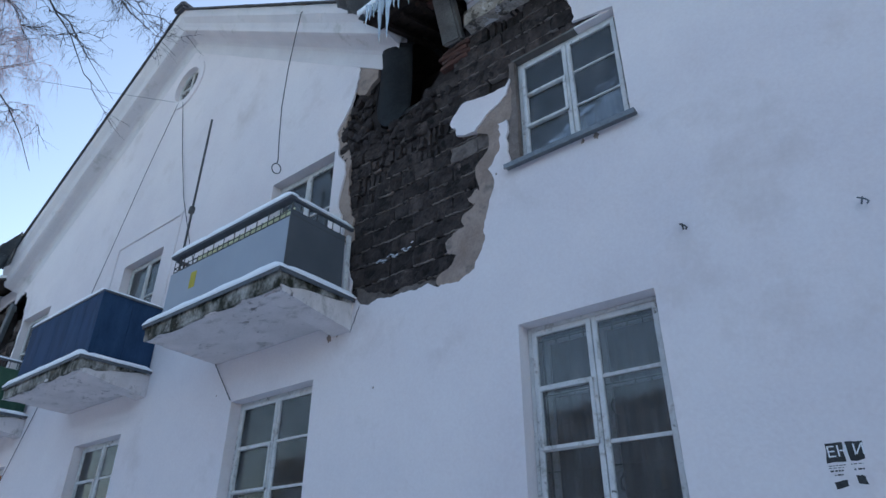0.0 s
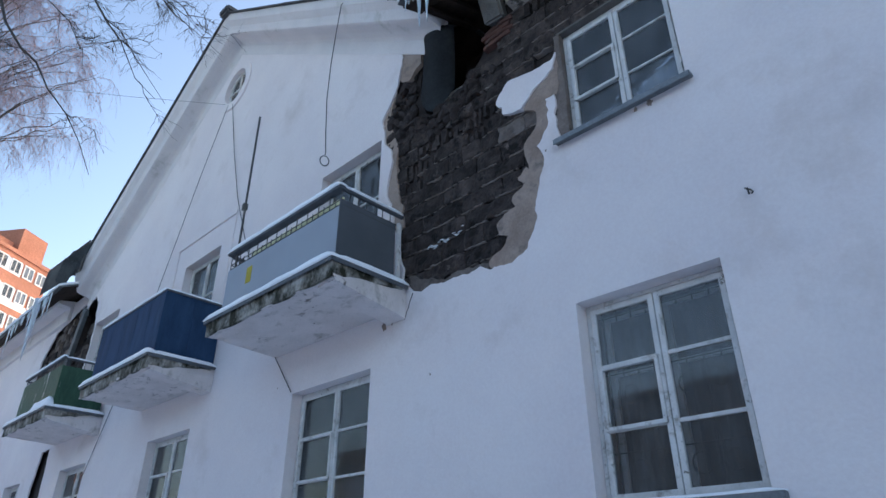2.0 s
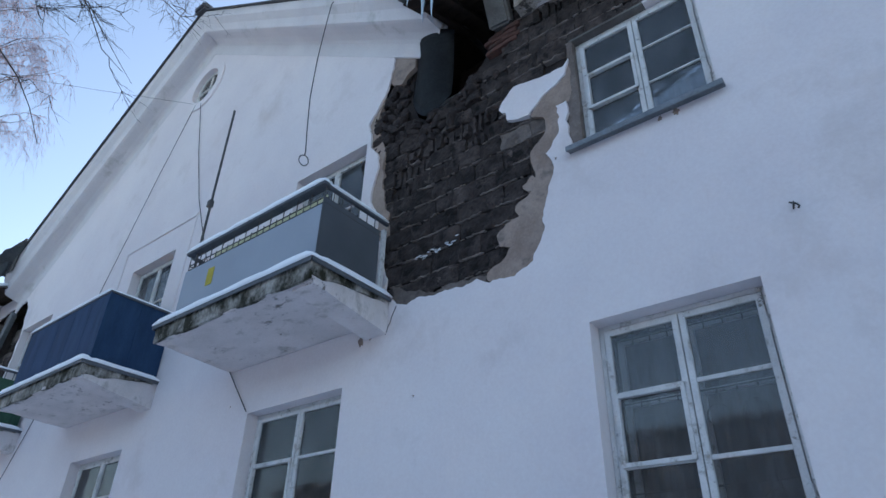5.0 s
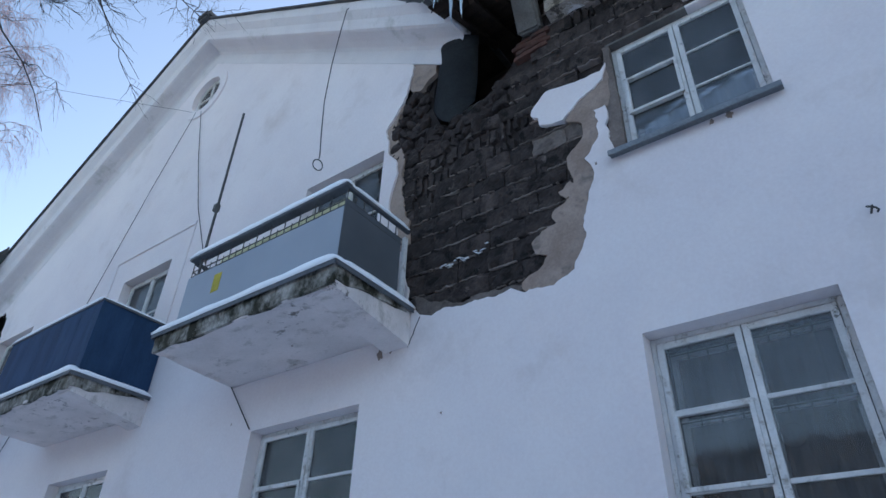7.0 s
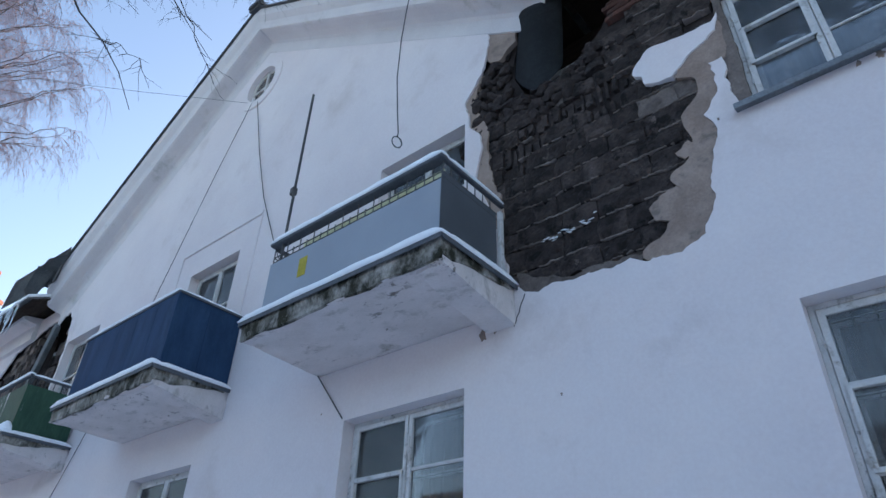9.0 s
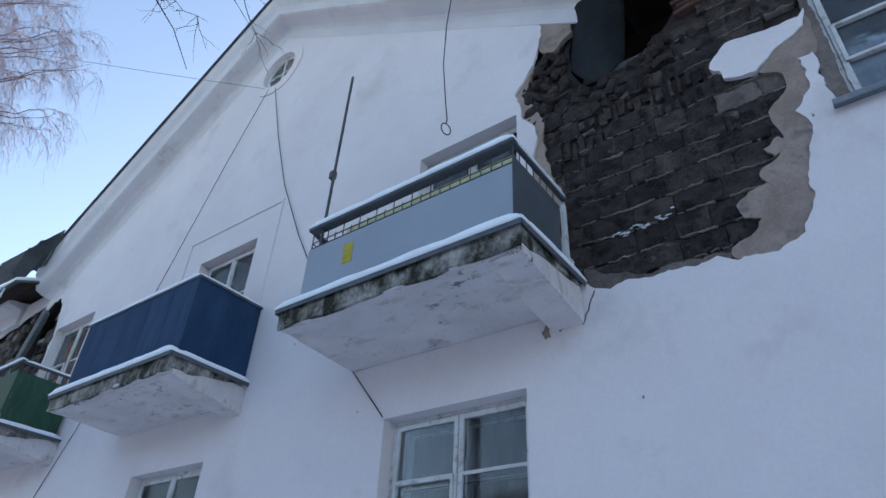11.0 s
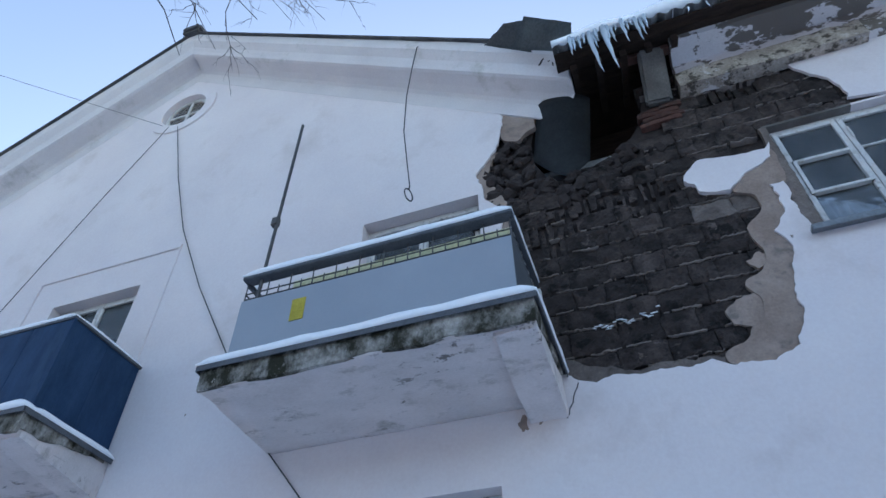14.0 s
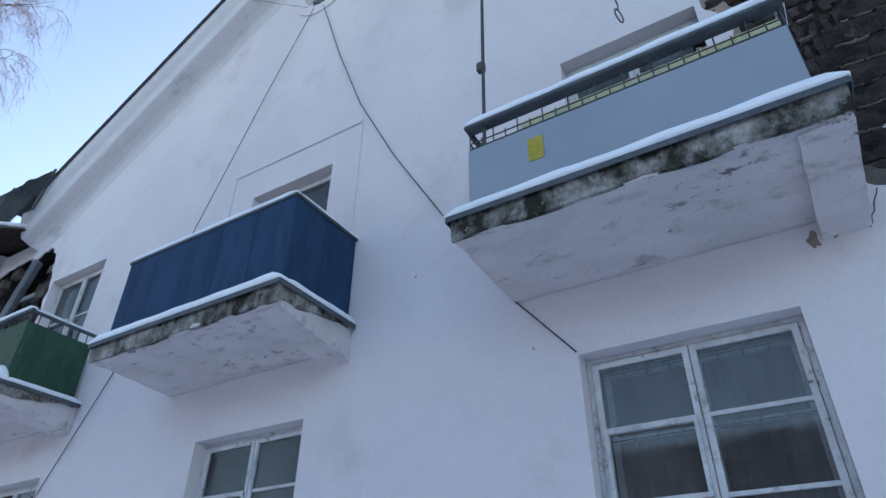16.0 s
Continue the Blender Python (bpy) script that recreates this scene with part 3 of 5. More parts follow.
gable = thing("gable_cornice", (APEX_X, W, APEX_Z), "white plastered raking cornice along the gable", "cornice", kind="structure")
for side in (1, -1):
    adopt(gable, part("moulding", raked(side), TRIM))
    end = GABLE_R if side > 0 else GABLE_L
    bm = bmesh.new()
    rows = []
    for i in range(31):
        x = APEX_X + (end + side * 0.1 - APEX_X) * i / 30
        wob = 0.012 * noise.noise((x * 2, 3, side))
        rows.append([bm.verts.new((x, y, roof_z(x) + dz + wob)) for y, dz in ((W - 0.6, -0.015), (W - 0.6, 0.018), (W + 6, 0.018), (W + 6, -0.015))])
    for a, b in zip(rows, rows[1:]):
        for k in range(4):
            bm.faces.new((a[k], a[(k + 1) % 4], b[(k + 1) % 4], b[k]))
    bm.faces.new(rows[0])
    bm.faces.new(rows[-1][::-1])
    adopt(gable, part("roof_sheet", bm, FELT, None, "dark sheet metal roof edge"))
adopt(gable, part("ridge_cap", boxes((APEX_X - 0.22, APEX_X + 0.22, W - 0.7, W + 5, APEX_Z - 0.1, APEX_Z + 0.1), bevel=0.05), FELT, None, "dark ridge cap"))

def wing(x0, x1, name, mat=None):
    """The eaves of a side wing: a moulded cornice, corrugated sheets and a roof slope behind."""
    root = thing(name, ((x0 + x1) / 2, W, EAVE), "eaves of the side wing with corrugated roofing and snow", "roof", kind="structure")
    prof = [(W + 0.02, -0.23), (W - 0.09, -0.21), (W - 0.11, 0.0), (W - 0.08, 0.02), (W - 0.1, 0.2), (W - 0.42, 0.24), (W - 0.44, 0.33), (W + 0.02, 0.4)]
    bm = bmesh.new()
    rows = []
    n = max(2, int((x1 - x0) / 0.25))
    for i in range(n + 1):
        x = x0 + (x1 - x0) * i / n
        rows.append([bm.verts.new((x, y + 0.008 * noise.noise((x * 3, y * 9, dz)), EAVE + dz + 0.01 * noise.noise((x * 2, dz * 9, 1)))) for y, dz in prof])
    for a, b in zip(rows, rows[1:]):
        for k in range(len(prof)):
            bm.faces.new((a[k], a[(k + 1) % len(prof)], b[(k + 1) % len(prof)], b[k]))
    bm.faces.new(rows[0])
    bm.faces.new(rows[-1][::-1])
    adopt(root, part("cornice", bm, mat, None, "white plaster cornice, scaling off"))
    return root

def corrugated(root, x0, x1):
    bm = bmesh.new()
    n = int((x1 - x0) / 0.02)
    cols = []
    for i in range(n + 1):
        x = x0 + (x1 - x0) * i / n
        w = 0.036 * math.sin(2 * math.pi * x / 0.17)
        cols.append([bm.verts.new((x, W - 0.86 + (0.0 if k in (0, 3) else 5.5), EAVE + 0.17 + w + (0 if k in (0, 3) else 2.6) + (0.014 if k < 2 else 0))) for k in range(4)])
    for a, b in zip(cols, cols[1:]):
        for k in range(4):
            bm.faces.new((a[k], b[k], b[(k + 1) % 4], a[(k + 1) % 4]))
    adopt(root, part("roof_sheet", bm, SLATE, None, "grey corrugated cement sheets"))
    for k in range(7):
        y = W - 0.76 + 0.2 * k
        bm = bmesh.new()
        vs = [bm.verts.new((x, yy, EAVE + 0.11 + (yy - W + 0.86) * 0.47 + d)) for x in (x0, x1) for yy, d in ((y, 0), (y + 0.19, 0), (y + 0.19, 0.022), (y, 0.022))]
        for q in ((0, 1, 2, 3), (7, 6, 5, 4), (0, 4, 5, 1), (1, 5, 6, 2), (2, 6, 7, 3), (3, 7, 4, 0)):
            bm.faces.new([vs[i] for i in q])
        adopt(root, part("eave_board", bm, WOOD, None, "dark weathered eave board"))
    bm = bmesh.new()
    n = int((x1 - x0) / 0.1)
    rows = []
    for i in range(n + 1):
        x = x0 + (x1 - x0) * i / n
        h = 0.06 + 0.11 * max(0, noise.noise((x * 1.3, 2, 7)) + 0.3) + 0.3 * math.exp(-((x + 3.45) / 0.3) ** 2) + 0.12 * math.exp(-((x + 4.4) / 0.5) ** 2)
        y0 = W - 0.9 - 0.05 * noise.noise((x * 2.2, 5, 1))
        rows.append([bm.verts.new(p) for p in ((x, y0 + 0.02, EAVE + 0.2), (x, y0, EAVE + 0.2 + h * 0.6), (x, y0 + 0.12, EAVE + 0.23 + h), (x, W + 4.9, EAVE + 2.9 + h), (x, W + 4.9, EAVE + 2.85))])
    for a, b in zip(rows, rows[1:]):
        for k in range(5):
            bm.faces.new((a[k], a[(k + 1) % 5], b[(k + 1) % 5], b[k]))
    bm.faces.new(rows[0])
    bm.faces.new(rows[-1][::-1])
    for f in bm.faces:
        f.smooth = True
    adopt(root, part("snow_cover", bm, SNOW, None, "snow lying on the roof"))

right_wing = wing(-1.15, 12.0, "eaves_right", TRIM)
wing(-3.6, -1.15, "broken_eaves", FLAKED)
corrugated(right_wing, GABLE_R - 0.1, 12.0)
bm = boxes((-3.63, -1.6, W - 0.13, W + 0.06, EAVE - 0.27, EAVE + 0.01))
bmesh.ops.subdivide_edges(bm, edges=[e for e in bm.edges if abs(e.verts[0].co.x - e.verts[1].co.x) > 1], cuts=40)
for v in bm.verts:
    v.co += 0.02 * noise.noise_vector(v.co * 6)
adopt(right_wing, part("cornice_band", bm, BEIGE, None, "beige stone band laid bare under the cornice"))
left_wing = wing(-36, -20.2, "eaves_left", TRIM)
corrugated(left_wing, -36, GABLE_L + 0.1)

def icicle(x, y, z, length, r):
    n = 7
    lean = random.uniform(-0.03, 0.03)
    pts = [(x + lean * (k / n) ** 2 + 0.004 * math.sin(k * 2), y, z - length * k / n) for k in range(n + 1)]
    rs = [r * (1 - k / n) ** 0.8 * (1 + 0.12 * math.sin(k * 2.3)) + 0.002 for k in range(n + 1)]
    bm = tube(pts, r, 8, rs)
    for f in bm.faces:
        f.smooth = True
    o = part("icicle", bm, ICE)
    return tagged(o, "clear hanging icicle on the eaves", "icicle", "icicles on the eaves")
for k in range(17):
    long = {4: 0.88, 5: 0.35, 7: 0.92, 8: 0.4, 11: 0.5, 14: 0.5}.get(k, random.uniform(0.12, 0.45))
    icicle(-4.74 + 0.055 * k + random.uniform(-0.02, 0.02), W - 0.89 + random.uniform(-0.03, 0.03), EAVE + 0.22, long, 0.016 + 0.026 * long)
for k in range(9):
    icicle(-3.4 + 0.28 * k + random.uniform(-0.1, 0.1), W - 0.86, EAVE + 0.13, random.uniform(0.06, 0.2), 0.011)
for k in range(14):
    icicle(-19.4 - 0.3 * k + random.uniform(-0.1, 0.1), W - 0.86, EAVE + 0.17, random.uniform(0.25, 1.0), random.uniform(0.02, 0.05))

icicle(-20.6, W - 0.86, EAVE + 0.35, 1.9, 0.1)

# ---- the breach ----
def block_mesh(w, h, d, seed, mat=None, rough=0.011):
    """One weathered block: a pitted front with worn arrises on a plain body."""
    bm = bmesh.new()
    nx, nz = max(2, round(w / 0.09)), 3
    front = []
    for i in range(nx + 1):
        col = []
        for k in range(nz + 1):
            x, z = w * (i / nx - 0.5), h * (k / nz - 0.5)
            rim = (i in (0, nx)) + (k in (0, nz))
            v = noise.noise_vector((x * 15 + seed, z * 15, seed * 1.7))
            col.append(bm.verts.new((x + 0.5 * rough * v.x, 0.006 * rim + rough * (v.y + 0.3), z + 0.6 * rough * v.z)))
        front.append(col)
    for i in range(nx):
        for k in range(nz):
            bm.faces.new((front[i][k], front[i + 1][k], front[i + 1][k + 1], front[i][k + 1]))
    edge = [front[i][0] for i in range(nx + 1)] + [front[nx][k] for k in range(1, nz + 1)] + [front[i][nz] for i in range(nx - 1, -1, -1)] + [front[0][k] for k in range(nz - 1, 0, -1)]
    back = [bm.verts.new((v.co.x, d, v.co.z)) for v in edge]
    for a in range(len(edge)):
        b = (a + 1) % len(edge)
        bm.faces.new((edge[a], back[a], back[b], edge[b]))
    return mesh_of("block", bm, mat or CINDER)

LENGTHS = (0.39, 0.3, 0.19, 0.12)
BLOCKS = {(w, k): block_mesh(w - 0.001, 0.184, 0.14, int(w * 100) + k, None, 0.015) for w in LENGTHS for k in range(6)}
PALE = {(w, k): block_mesh(w - 0.008, 0.18, 0.14, int(w * 100) + k + 40, PALE_CINDER) for w in LENGTHS for k in range(3)}
masonry = tagged(thing("block_masonry", (-4.5, W, 4.7), "exposed dark cinder block masonry in the breach", "masonry", kind="structure"))
COURSE, FAR_COURSE = 0.25, 0.19
def bed(row, x):
    """The wavering height of a bed joint."""
    return 4.52 + COURSE * row + 0.03 * noise.noise((x * 0.9, row * 3.1, 0.5)) + 0.02 * noise.noise((x * 3.1, row * 1.7, 4.0)) + 0.008 * noise.noise((x * 11, row * 2.3, 9.0))

def laid_block(row, xl, xr, deep, tilt, seed, lo=0.0, hi=1.0):
    """One block between two wavering beds: pitted face, worn arrises, plain body."""
    bm = bmesh.new()
    nx, nz = max(2, round((xr - xl) / 0.04)), 7
    tx, tz = tilt
    grid = []
    for i in range(nx + 1):
        col = []
        for k in range(nz + 1):
            u, v = i / nx, k / nz
            x = xl + (xr - xl) * u
            zb, zt = bed(row, x) + 0.006, bed(row + 1, x) - 0.004
            z = zb + (zt - zb) * (lo + (hi - lo) * v)
            rim = (i in (0, nx)) + (k in (0, nz))
            q = Vector((x * 9, z * 9, seed * 0.37))
            w1, w2 = noise.noise_vector(q), noise.noise_vector(q * 2.7)
            knock = 0.05 * max(0.0, noise.noise((x * 6, z * 6, seed)) - 0.12) * (rim > 0)
            y = deep + 0.008 * rim + knock + 0.027 * w1.y + 0.014 * w2.y + tx * (u - 0.5) + tz * (v - 0.5)
            col.append(bm.verts.new((x + 0.016 * w1.x * (1 if i in (0, nx) else 0.5), W + y, z + 0.012 * w2.z + (0.012 * w1.z if k in (0, nz) else 0))))
        grid.append(col)
    for i in range(nx):
        for k in range(nz):
            bm.faces.new((grid[i][k], grid[i + 1][k], grid[i + 1][k + 1], grid[i][k + 1]))
    edge = [grid[i][0] for i in range(nx + 1)] + [grid[nx][k] for k in range(1, nz + 1)] + [grid[i][nz] for i in range(nx - 1, -1, -1)] + [grid[0][k] for k in range(nz - 1, 0, -1)]
    back = [bm.verts.new((v.co.x, W + max(deep, 0.0) + 0.2, v.co.z)) for v in edge]
    for a in range(len(edge)):
        b = (a + 1) % len(edge)
        bm.faces.new((edge[a], back[a], back[b], edge[b]))
    return bm

def broken_block(row, xl, xr, deep, seed):
    """A hollow block whose face has broken off: upright webs with dark cells between them."""
    rng = random.Random(seed)
    bm = bmesh.new()
    x = xl
    while x < xr - 0.02:
        t = rng.uniform(0.03, 0.09)
        box(bm, x, x + t, W + deep + rng.uniform(-0.01, 0.05), W + deep + 0.16, bed(row, x) + rng.choice((0.004, 0.004, 0.07)), bed(row + 1, x) - rng.choice((0.004, 0.05, 0.09)))
        x += t + rng.uniform(0.03, 0.06)
    bmesh.ops.subdivide_edges(bm, edges=[e for e in bm.edges if abs(e.verts[0].co.z - e.verts[1].co.z) > 0.08], cuts=3)
    for v in bm.verts:
        v.co += 0.02 * noise.noise_vector(v.co * 14)
    return bm

rng = random.Random(5)
MOUTH = VOID + [(-4.1, 9.4), (-5.4, 9.4)]
# stretches where the cells of the blocks lie open
OPEN = [(-5.3, -4.7, 6.78, 7.02), (-4.5, -4.12, 6.5, 7.1), (-5.55, -5.2, 6.2, 6.75), (-3.45, -2.85, 7.9, 8.2)]
for row in range(17):
    zc = bed(row, -4.5) + COURSE / 2
    x = -6.35 + rng.uniform(0, 0.3)
    runs = []
    while x < -2.05:
        wide = rng.choice((0.39, 0.39, 0.44, 0.3, 0.39, 0.24)) if zc < 6.6 else rng.choice((0.39, 0.3, 0.24, 0.17))
        cx = x + wide / 2
        seen = any(inside(cx + wide * f, zc, BREACH) for f in (-0.45, 0, 0.45))
        if seen and not any(inside(cx + wide * f, zc, MOUTH) for f in (-0.4, 0, 0.4)) and not (x + wide > -3.04 and zc < 7.36):
            # the wall is shattered round the mouth and sound low down
            ruin = min(1.0, max(0.0, (zc - 6.7) / 0.7)) * min(1.0, max(0.0, (-3.9 - cx) / 0.5))
            cells = any(a < cx < b and c < zc < d for a, b, c, d in OPEN)
            deep = 0.05 + 0.012 * rng.random() + ruin * rng.uniform(-0.02, 0.09)
            tilt = (rng.uniform(-1, 1) * (0.012 + 0.05 * ruin), rng.uniform(-1, 1) * (0.012 + 0.05 * ruin))
            if cells:
                adopt(masonry, part("block", broken_block(row, x, x + wide, 0.055, row * 40 + len(runs)), CINDER))
            elif rng.random() > 0.2 * ruin:
                pale = rng.random() < (0.09 if zc > 6.4 and cx < -4.6 else 0.03) or (-3.95 < cx < -3.45 and 6.2 < zc < 6.5)
                foot = max(0.0, (7.385 - bed(row, cx)) / COURSE) if x + wide > -3.04 else 0.0
                adopt(masonry, part("block", laid_block(row, x + 0.001, x + wide - 0.001, deep, tilt, row * 37 + cx, foot, 1.0 - 0.35 * ruin * rng.random()), PALE_CINDER if pale else CINDER))
            if not (x + wide > -3.04 and bed(row, cx) < 7.4):
                runs.append((x, x + wide, ruin + 0.4 * cells))
        x += wide + 0.003
    # mortar squeezed out along the bed, thick and thin, with gaps
    bm = bmesh.new()
    for a, b, ruin in runs:
        n = max(3, int((b - a) / 0.012))
        last = None
        for i in range(n + 1):
            xx = a + (b - a + 0.003) * i / n
            f = 0.5 + 0.5 * noise.noise((xx * 4.2, row * 5.0, 2.0)) + 0.25 * noise.noise((xx * 17, row * 5.0, 6.0))
            if f < 0.42 + 0.3 * ruin:
                last = None
                continue
            h = 0.003 + 0.011 * (f - 0.3) + 0.005 * abs(noise.noise((xx * 40, row, 3.0)))
            zz = bed(row, xx) + 0.012 * noise.noise((xx * 30, row, 1.0))
            yy = W + 0.044 + 0.02 * noise.noise((xx * 12, row, 8.0)) + 0.01 * noise.noise((xx * 45, row, 8.0)) + 0.05 * min(1, ruin)
            ring = [bm.verts.new(p) for p in ((xx, yy + 0.004, zz - h), (xx, yy, zz), (xx, yy + 0.006, zz + h), (xx, CORE, zz + h), (xx, CORE, zz - h))]
            if last:
                for k in range(5):
                    bm.faces.new((last[k], last[(k + 1) % 5], ring[(k + 1) % 5], ring[k]))
            last = ring
    if bm.faces:
        adopt(masonry, part("mortar_bed", bm, MORTAR, None, "squeezed out mortar joint"))
    else:
        bm.free()
far_masonry = tagged(thing("block_masonry", (-20, W, 5.0), "broken brown masonry in the far breach", "masonry", kind="structure"))
for row in range(19):
    z, x = 4.95 + FAR_COURSE * (row + 0.5), -22.4 + rng.uniform(0, 0.3)
    while x < -17.9:
        wide = rng.choice((0.39, 0.3, 0.19, 0.12))
        cx = x + wide / 2
        if inside(cx, z, BREACH_L) and not inside(cx, z, VOID_L) and rng.random() > 0.15:
            o = new("block", PALE[(wide, rng.randrange(3))] if rng.random() < 0.55 else BLOCKS[(wide, rng.randrange(6))])
            o.matrix_world = pose(cx, W + 0.04 + rng.uniform(0, 0.08), z, rng.uniform(-5, 5), rng.uniform(-4, 4), rng.uniform(-5, 5))
            adopt(far_masonry, o)
        x += wide + 0.006
for k, (cx, cz, r) in enumerate(((-3.62, 5.62, 0.07), (-3.75, 5.12, 0.06))):
    spot = [(cx + q * r * 1.4 * math.cos(a), cz + q * r * math.sin(a)) for a, q in ((2 * math.pi * n / 26, 1 + 0.75 * noise.noise((k * 5 + math.cos(2 * math.pi * n / 26) * 1.6, math.sin(2 * math.pi * n / 26) * 1.6, k)) + 0.25 * noise.noise((n * 0.9, k, 3))) for n in range(26))]
    adopt(masonry, part("plaster_residue", sheet([spot], W + 0.036, W + 0.09), PLASTER if r < 0.06 else UNDERCOAT, None, "scab of old plaster"))
rng_s = random.Random(8)
for k in range(40):
    x = -5.22 + 0.0155 * k
    z = 5.235 + 0.035 * math.sin(k * 0.52) + rng_s.uniform(-0.012, 0.012) + 0.0016 * k
    if rng_s.random() < 0.8:
        adopt(masonry, part("snow_crumb", snow_strip((x, W + 0.03, z), (x + rng_s.uniform(0.03, 0.06), W + 0.03, z + rng_s.uniform(-0.02, 0.02)), 0.014, rng_s.uniform(0.004, 0.009), k), SNOW, None, "snow caught on a ledge"))
for k in range(4):
    bm = boxes((-5.2, -3.95, W + 0.75 + 0.03 * k, W + 0.8 + 0.03 * k, 8.06 + 0.24 * k, 8.26 + 0.24 * k), bevel=0.008)
    for v in bm.verts:
        v.co.z += 0.05 * (v.co.x + 4.5) * (k - 1.5)
    tagged(part("wooden_plank", bm, WOOD), "dark weathered plank across the breach", "plank", "planks in the breach")
rng_c = random.Random(3)
def rubble_mesh(seed):
    """A broken lump with flat, sharp faces."""
    bm = bmesh.new()
    bmesh.ops.create_icosphere(bm, subdivisions=2, radius=1.0)
    for v in bm.verts:
        v.co *= 1 + 0.55 * noise.noise(v.co * 1.1 + Vector((seed * 7.3, 0, 0))) + 0.2 * noise.noise(v.co * 3 + Vector((seed, 0, 0)))
    return mesh_of("rubble_stone", bm, RUBBLE)
LUMPS = [rubble_mesh(k) for k in range(8)]
for k in range(120):
    x = rng_c.uniform(-6.0, -4.05)
    z = 7.2 + 0.45 * max(0, x + 4.95) + (0.6 * max(0, -5.3 - x)) + rng_c.uniform(-0.12, 0.28)
    r = rng_c.uniform(0.025, 0.085)
    o = new("rubble_stone", LUMPS[rng_c.randrange(1, 8) if k % 9 else 0])
    o.matrix_world = pose(x, W + 0.07 + rng_c.uniform(0, 0.14), z, rng_c.uniform(0, 360), rng_c.uniform(0, 360), rng_c.uniform(-20, 20)) @ Matrix.Diagonal((r * 1.5, r, r * 0.8, 1))
    adopt(masonry, o)

for k in range(90):
    x, z, r = rng_c.uniform(-6.1, -5.35), rng_c.uniform(7.2, 8.45), rng_c.uniform(0.03, 0.09)
    if inside(x, z, BREACH) and not inside(x, z, VOID):
        o = new("rubble_stone", LUMPS[rng_c.randrange(8)])
        o.matrix_world = pose(x, W + 0.06 + rng_c.uniform(0, 0.09), z, rng_c.uniform(0, 360), rng_c.uniform(0, 360), rng_c.uniform(-20, 20)) @ Matrix.Diagonal((r * 1.5, r, r * 0.8, 1))
        adopt(masonry, o)

# things in the mouth of the breach
def warped_sheet():
    bm = bmesh.new()
    grid = []
    for i in range(9):
        row = []
        for j in range(11):
            u, v = i / 8, j / 10
            x = -5.31 + 0.67 * u - 0.19 * v
            z = 8.93 - 0.23 * u - v * (0.95 + 0.42 * math.sin(math.pi * u))
            y = W - 0.14 + 0.17 * v + 0.5 * (u - 0.5) ** 2 + 0.02 * math.sin(5 * u + 4 * v)
            row.append(bm.verts.new((x, y, z)))
        grid.append(row)
    for i in range(8):
        for j in range(10):
            bm.faces.new((grid[i][j], grid[i + 1][j], grid[i + 1][j + 1], grid[i][j + 1])).smooth = True
    bmesh.ops.solidify(bm, geom=list(bm.faces), thickness=0.006)
    return bm
tagged(part("hanging_roof_sheet", warped_sheet(), SHEET), "bent grey metal roof sheet hanging in the breach", "roof sheet")

bm = boxes((-0.15, 0.15, -0.09, 0.09, -0.36, 0.36), bevel=0.03)
bmesh.ops.transform(bm, matrix=pose(-3.86, 4.95, 8.55, 30, 3, 4), verts=bm.verts)
for v in bm.verts:
    v.co += 0.02 * noise.noise_vector(v.co * 5)
tagged(part("concrete_lintel_block", bm, CONCRETE), "grey concrete block standing at the breach", "block")

brick_bm = block_mesh(0.24, 0.065, 0.12, 77, REDBRICK, 0.008)
bricks = thing("brick_courses", (-3.8, W, 8.0), "broken red brick courses under the eaves", "brickwork", kind="structure")
for k in range(12):
    if k < 8:
        x, z, y = -4.06 + 0.23 * (k % 2) + 0.05 * (k // 2 % 2), 7.96 + 0.075 * (k // 2), W + 0.01
    else:
        x, z, y = -4.1 + 0.2 * (k - 8), 8.86 + 0.01 * (k % 2), W - 0.34
    o = new("brick", brick_bm)
    o.matrix_world = pose(x, y + rng.uniform(-0.02, 0.02), z, rng.uniform(-3, 3), rng.uniform(-4, 4), rng.uniform(-6, 6))
    adopt(bricks, o)

# attic space behind the breach and rooms behind the windows
attic = thing("attic_room", (-5, W + 2, 7.6), "dark attic space behind the breach", "room", kind="structure")
adopt(attic, part("boarding", boxes((-7, -2.5, BACK + 1.8, BACK + 1.9, 6, 9.0), (-7, -6.9, BACK, BACK + 1.9, 6, 9.0), (-2.6, -2.5, BACK, BACK + 1.9, 6, 9.0), (-7, -2.5, BACK, BACK + 1.9, 7.3, 7.4), (-7, -2.5, BACK, BACK + 1.9, 9.3, 9.4)), WOOD))
for k in range(5):
    adopt(attic, part("rafter", tube([(-4.75 + 0.3 * k, W - 0.5, EAVE + 0.2), (-4.75 + 0.3 * k, W + 0.6, EAVE + 0.66)], 0.055, 4), WOOD))
interior = tagged(part("interior_wall", boxes((-36, 12, BACK + 2.5, BACK + 2.6, 0, 8.2), (-36, 12, BACK, BACK + 2.5, 4.4, 4.55), (-36, 12, BACK, BACK + 2.5, 8.0, 8.1), (-36, 12, BACK, BACK + 2.5, 0.9, 1.0)), ROOM), "plain rooms behind the windows", "wall", kind="structure")
tagged(part("roof_rear", boxes((-36, 12, W + 4.4, W + 9.3, 11.0, 11.3), (-19, -4.7, W + 5.9, W + 6.1, 8.5, 11.0)), FELT), "plain rear slope of the roof", "roof", kind="structure")
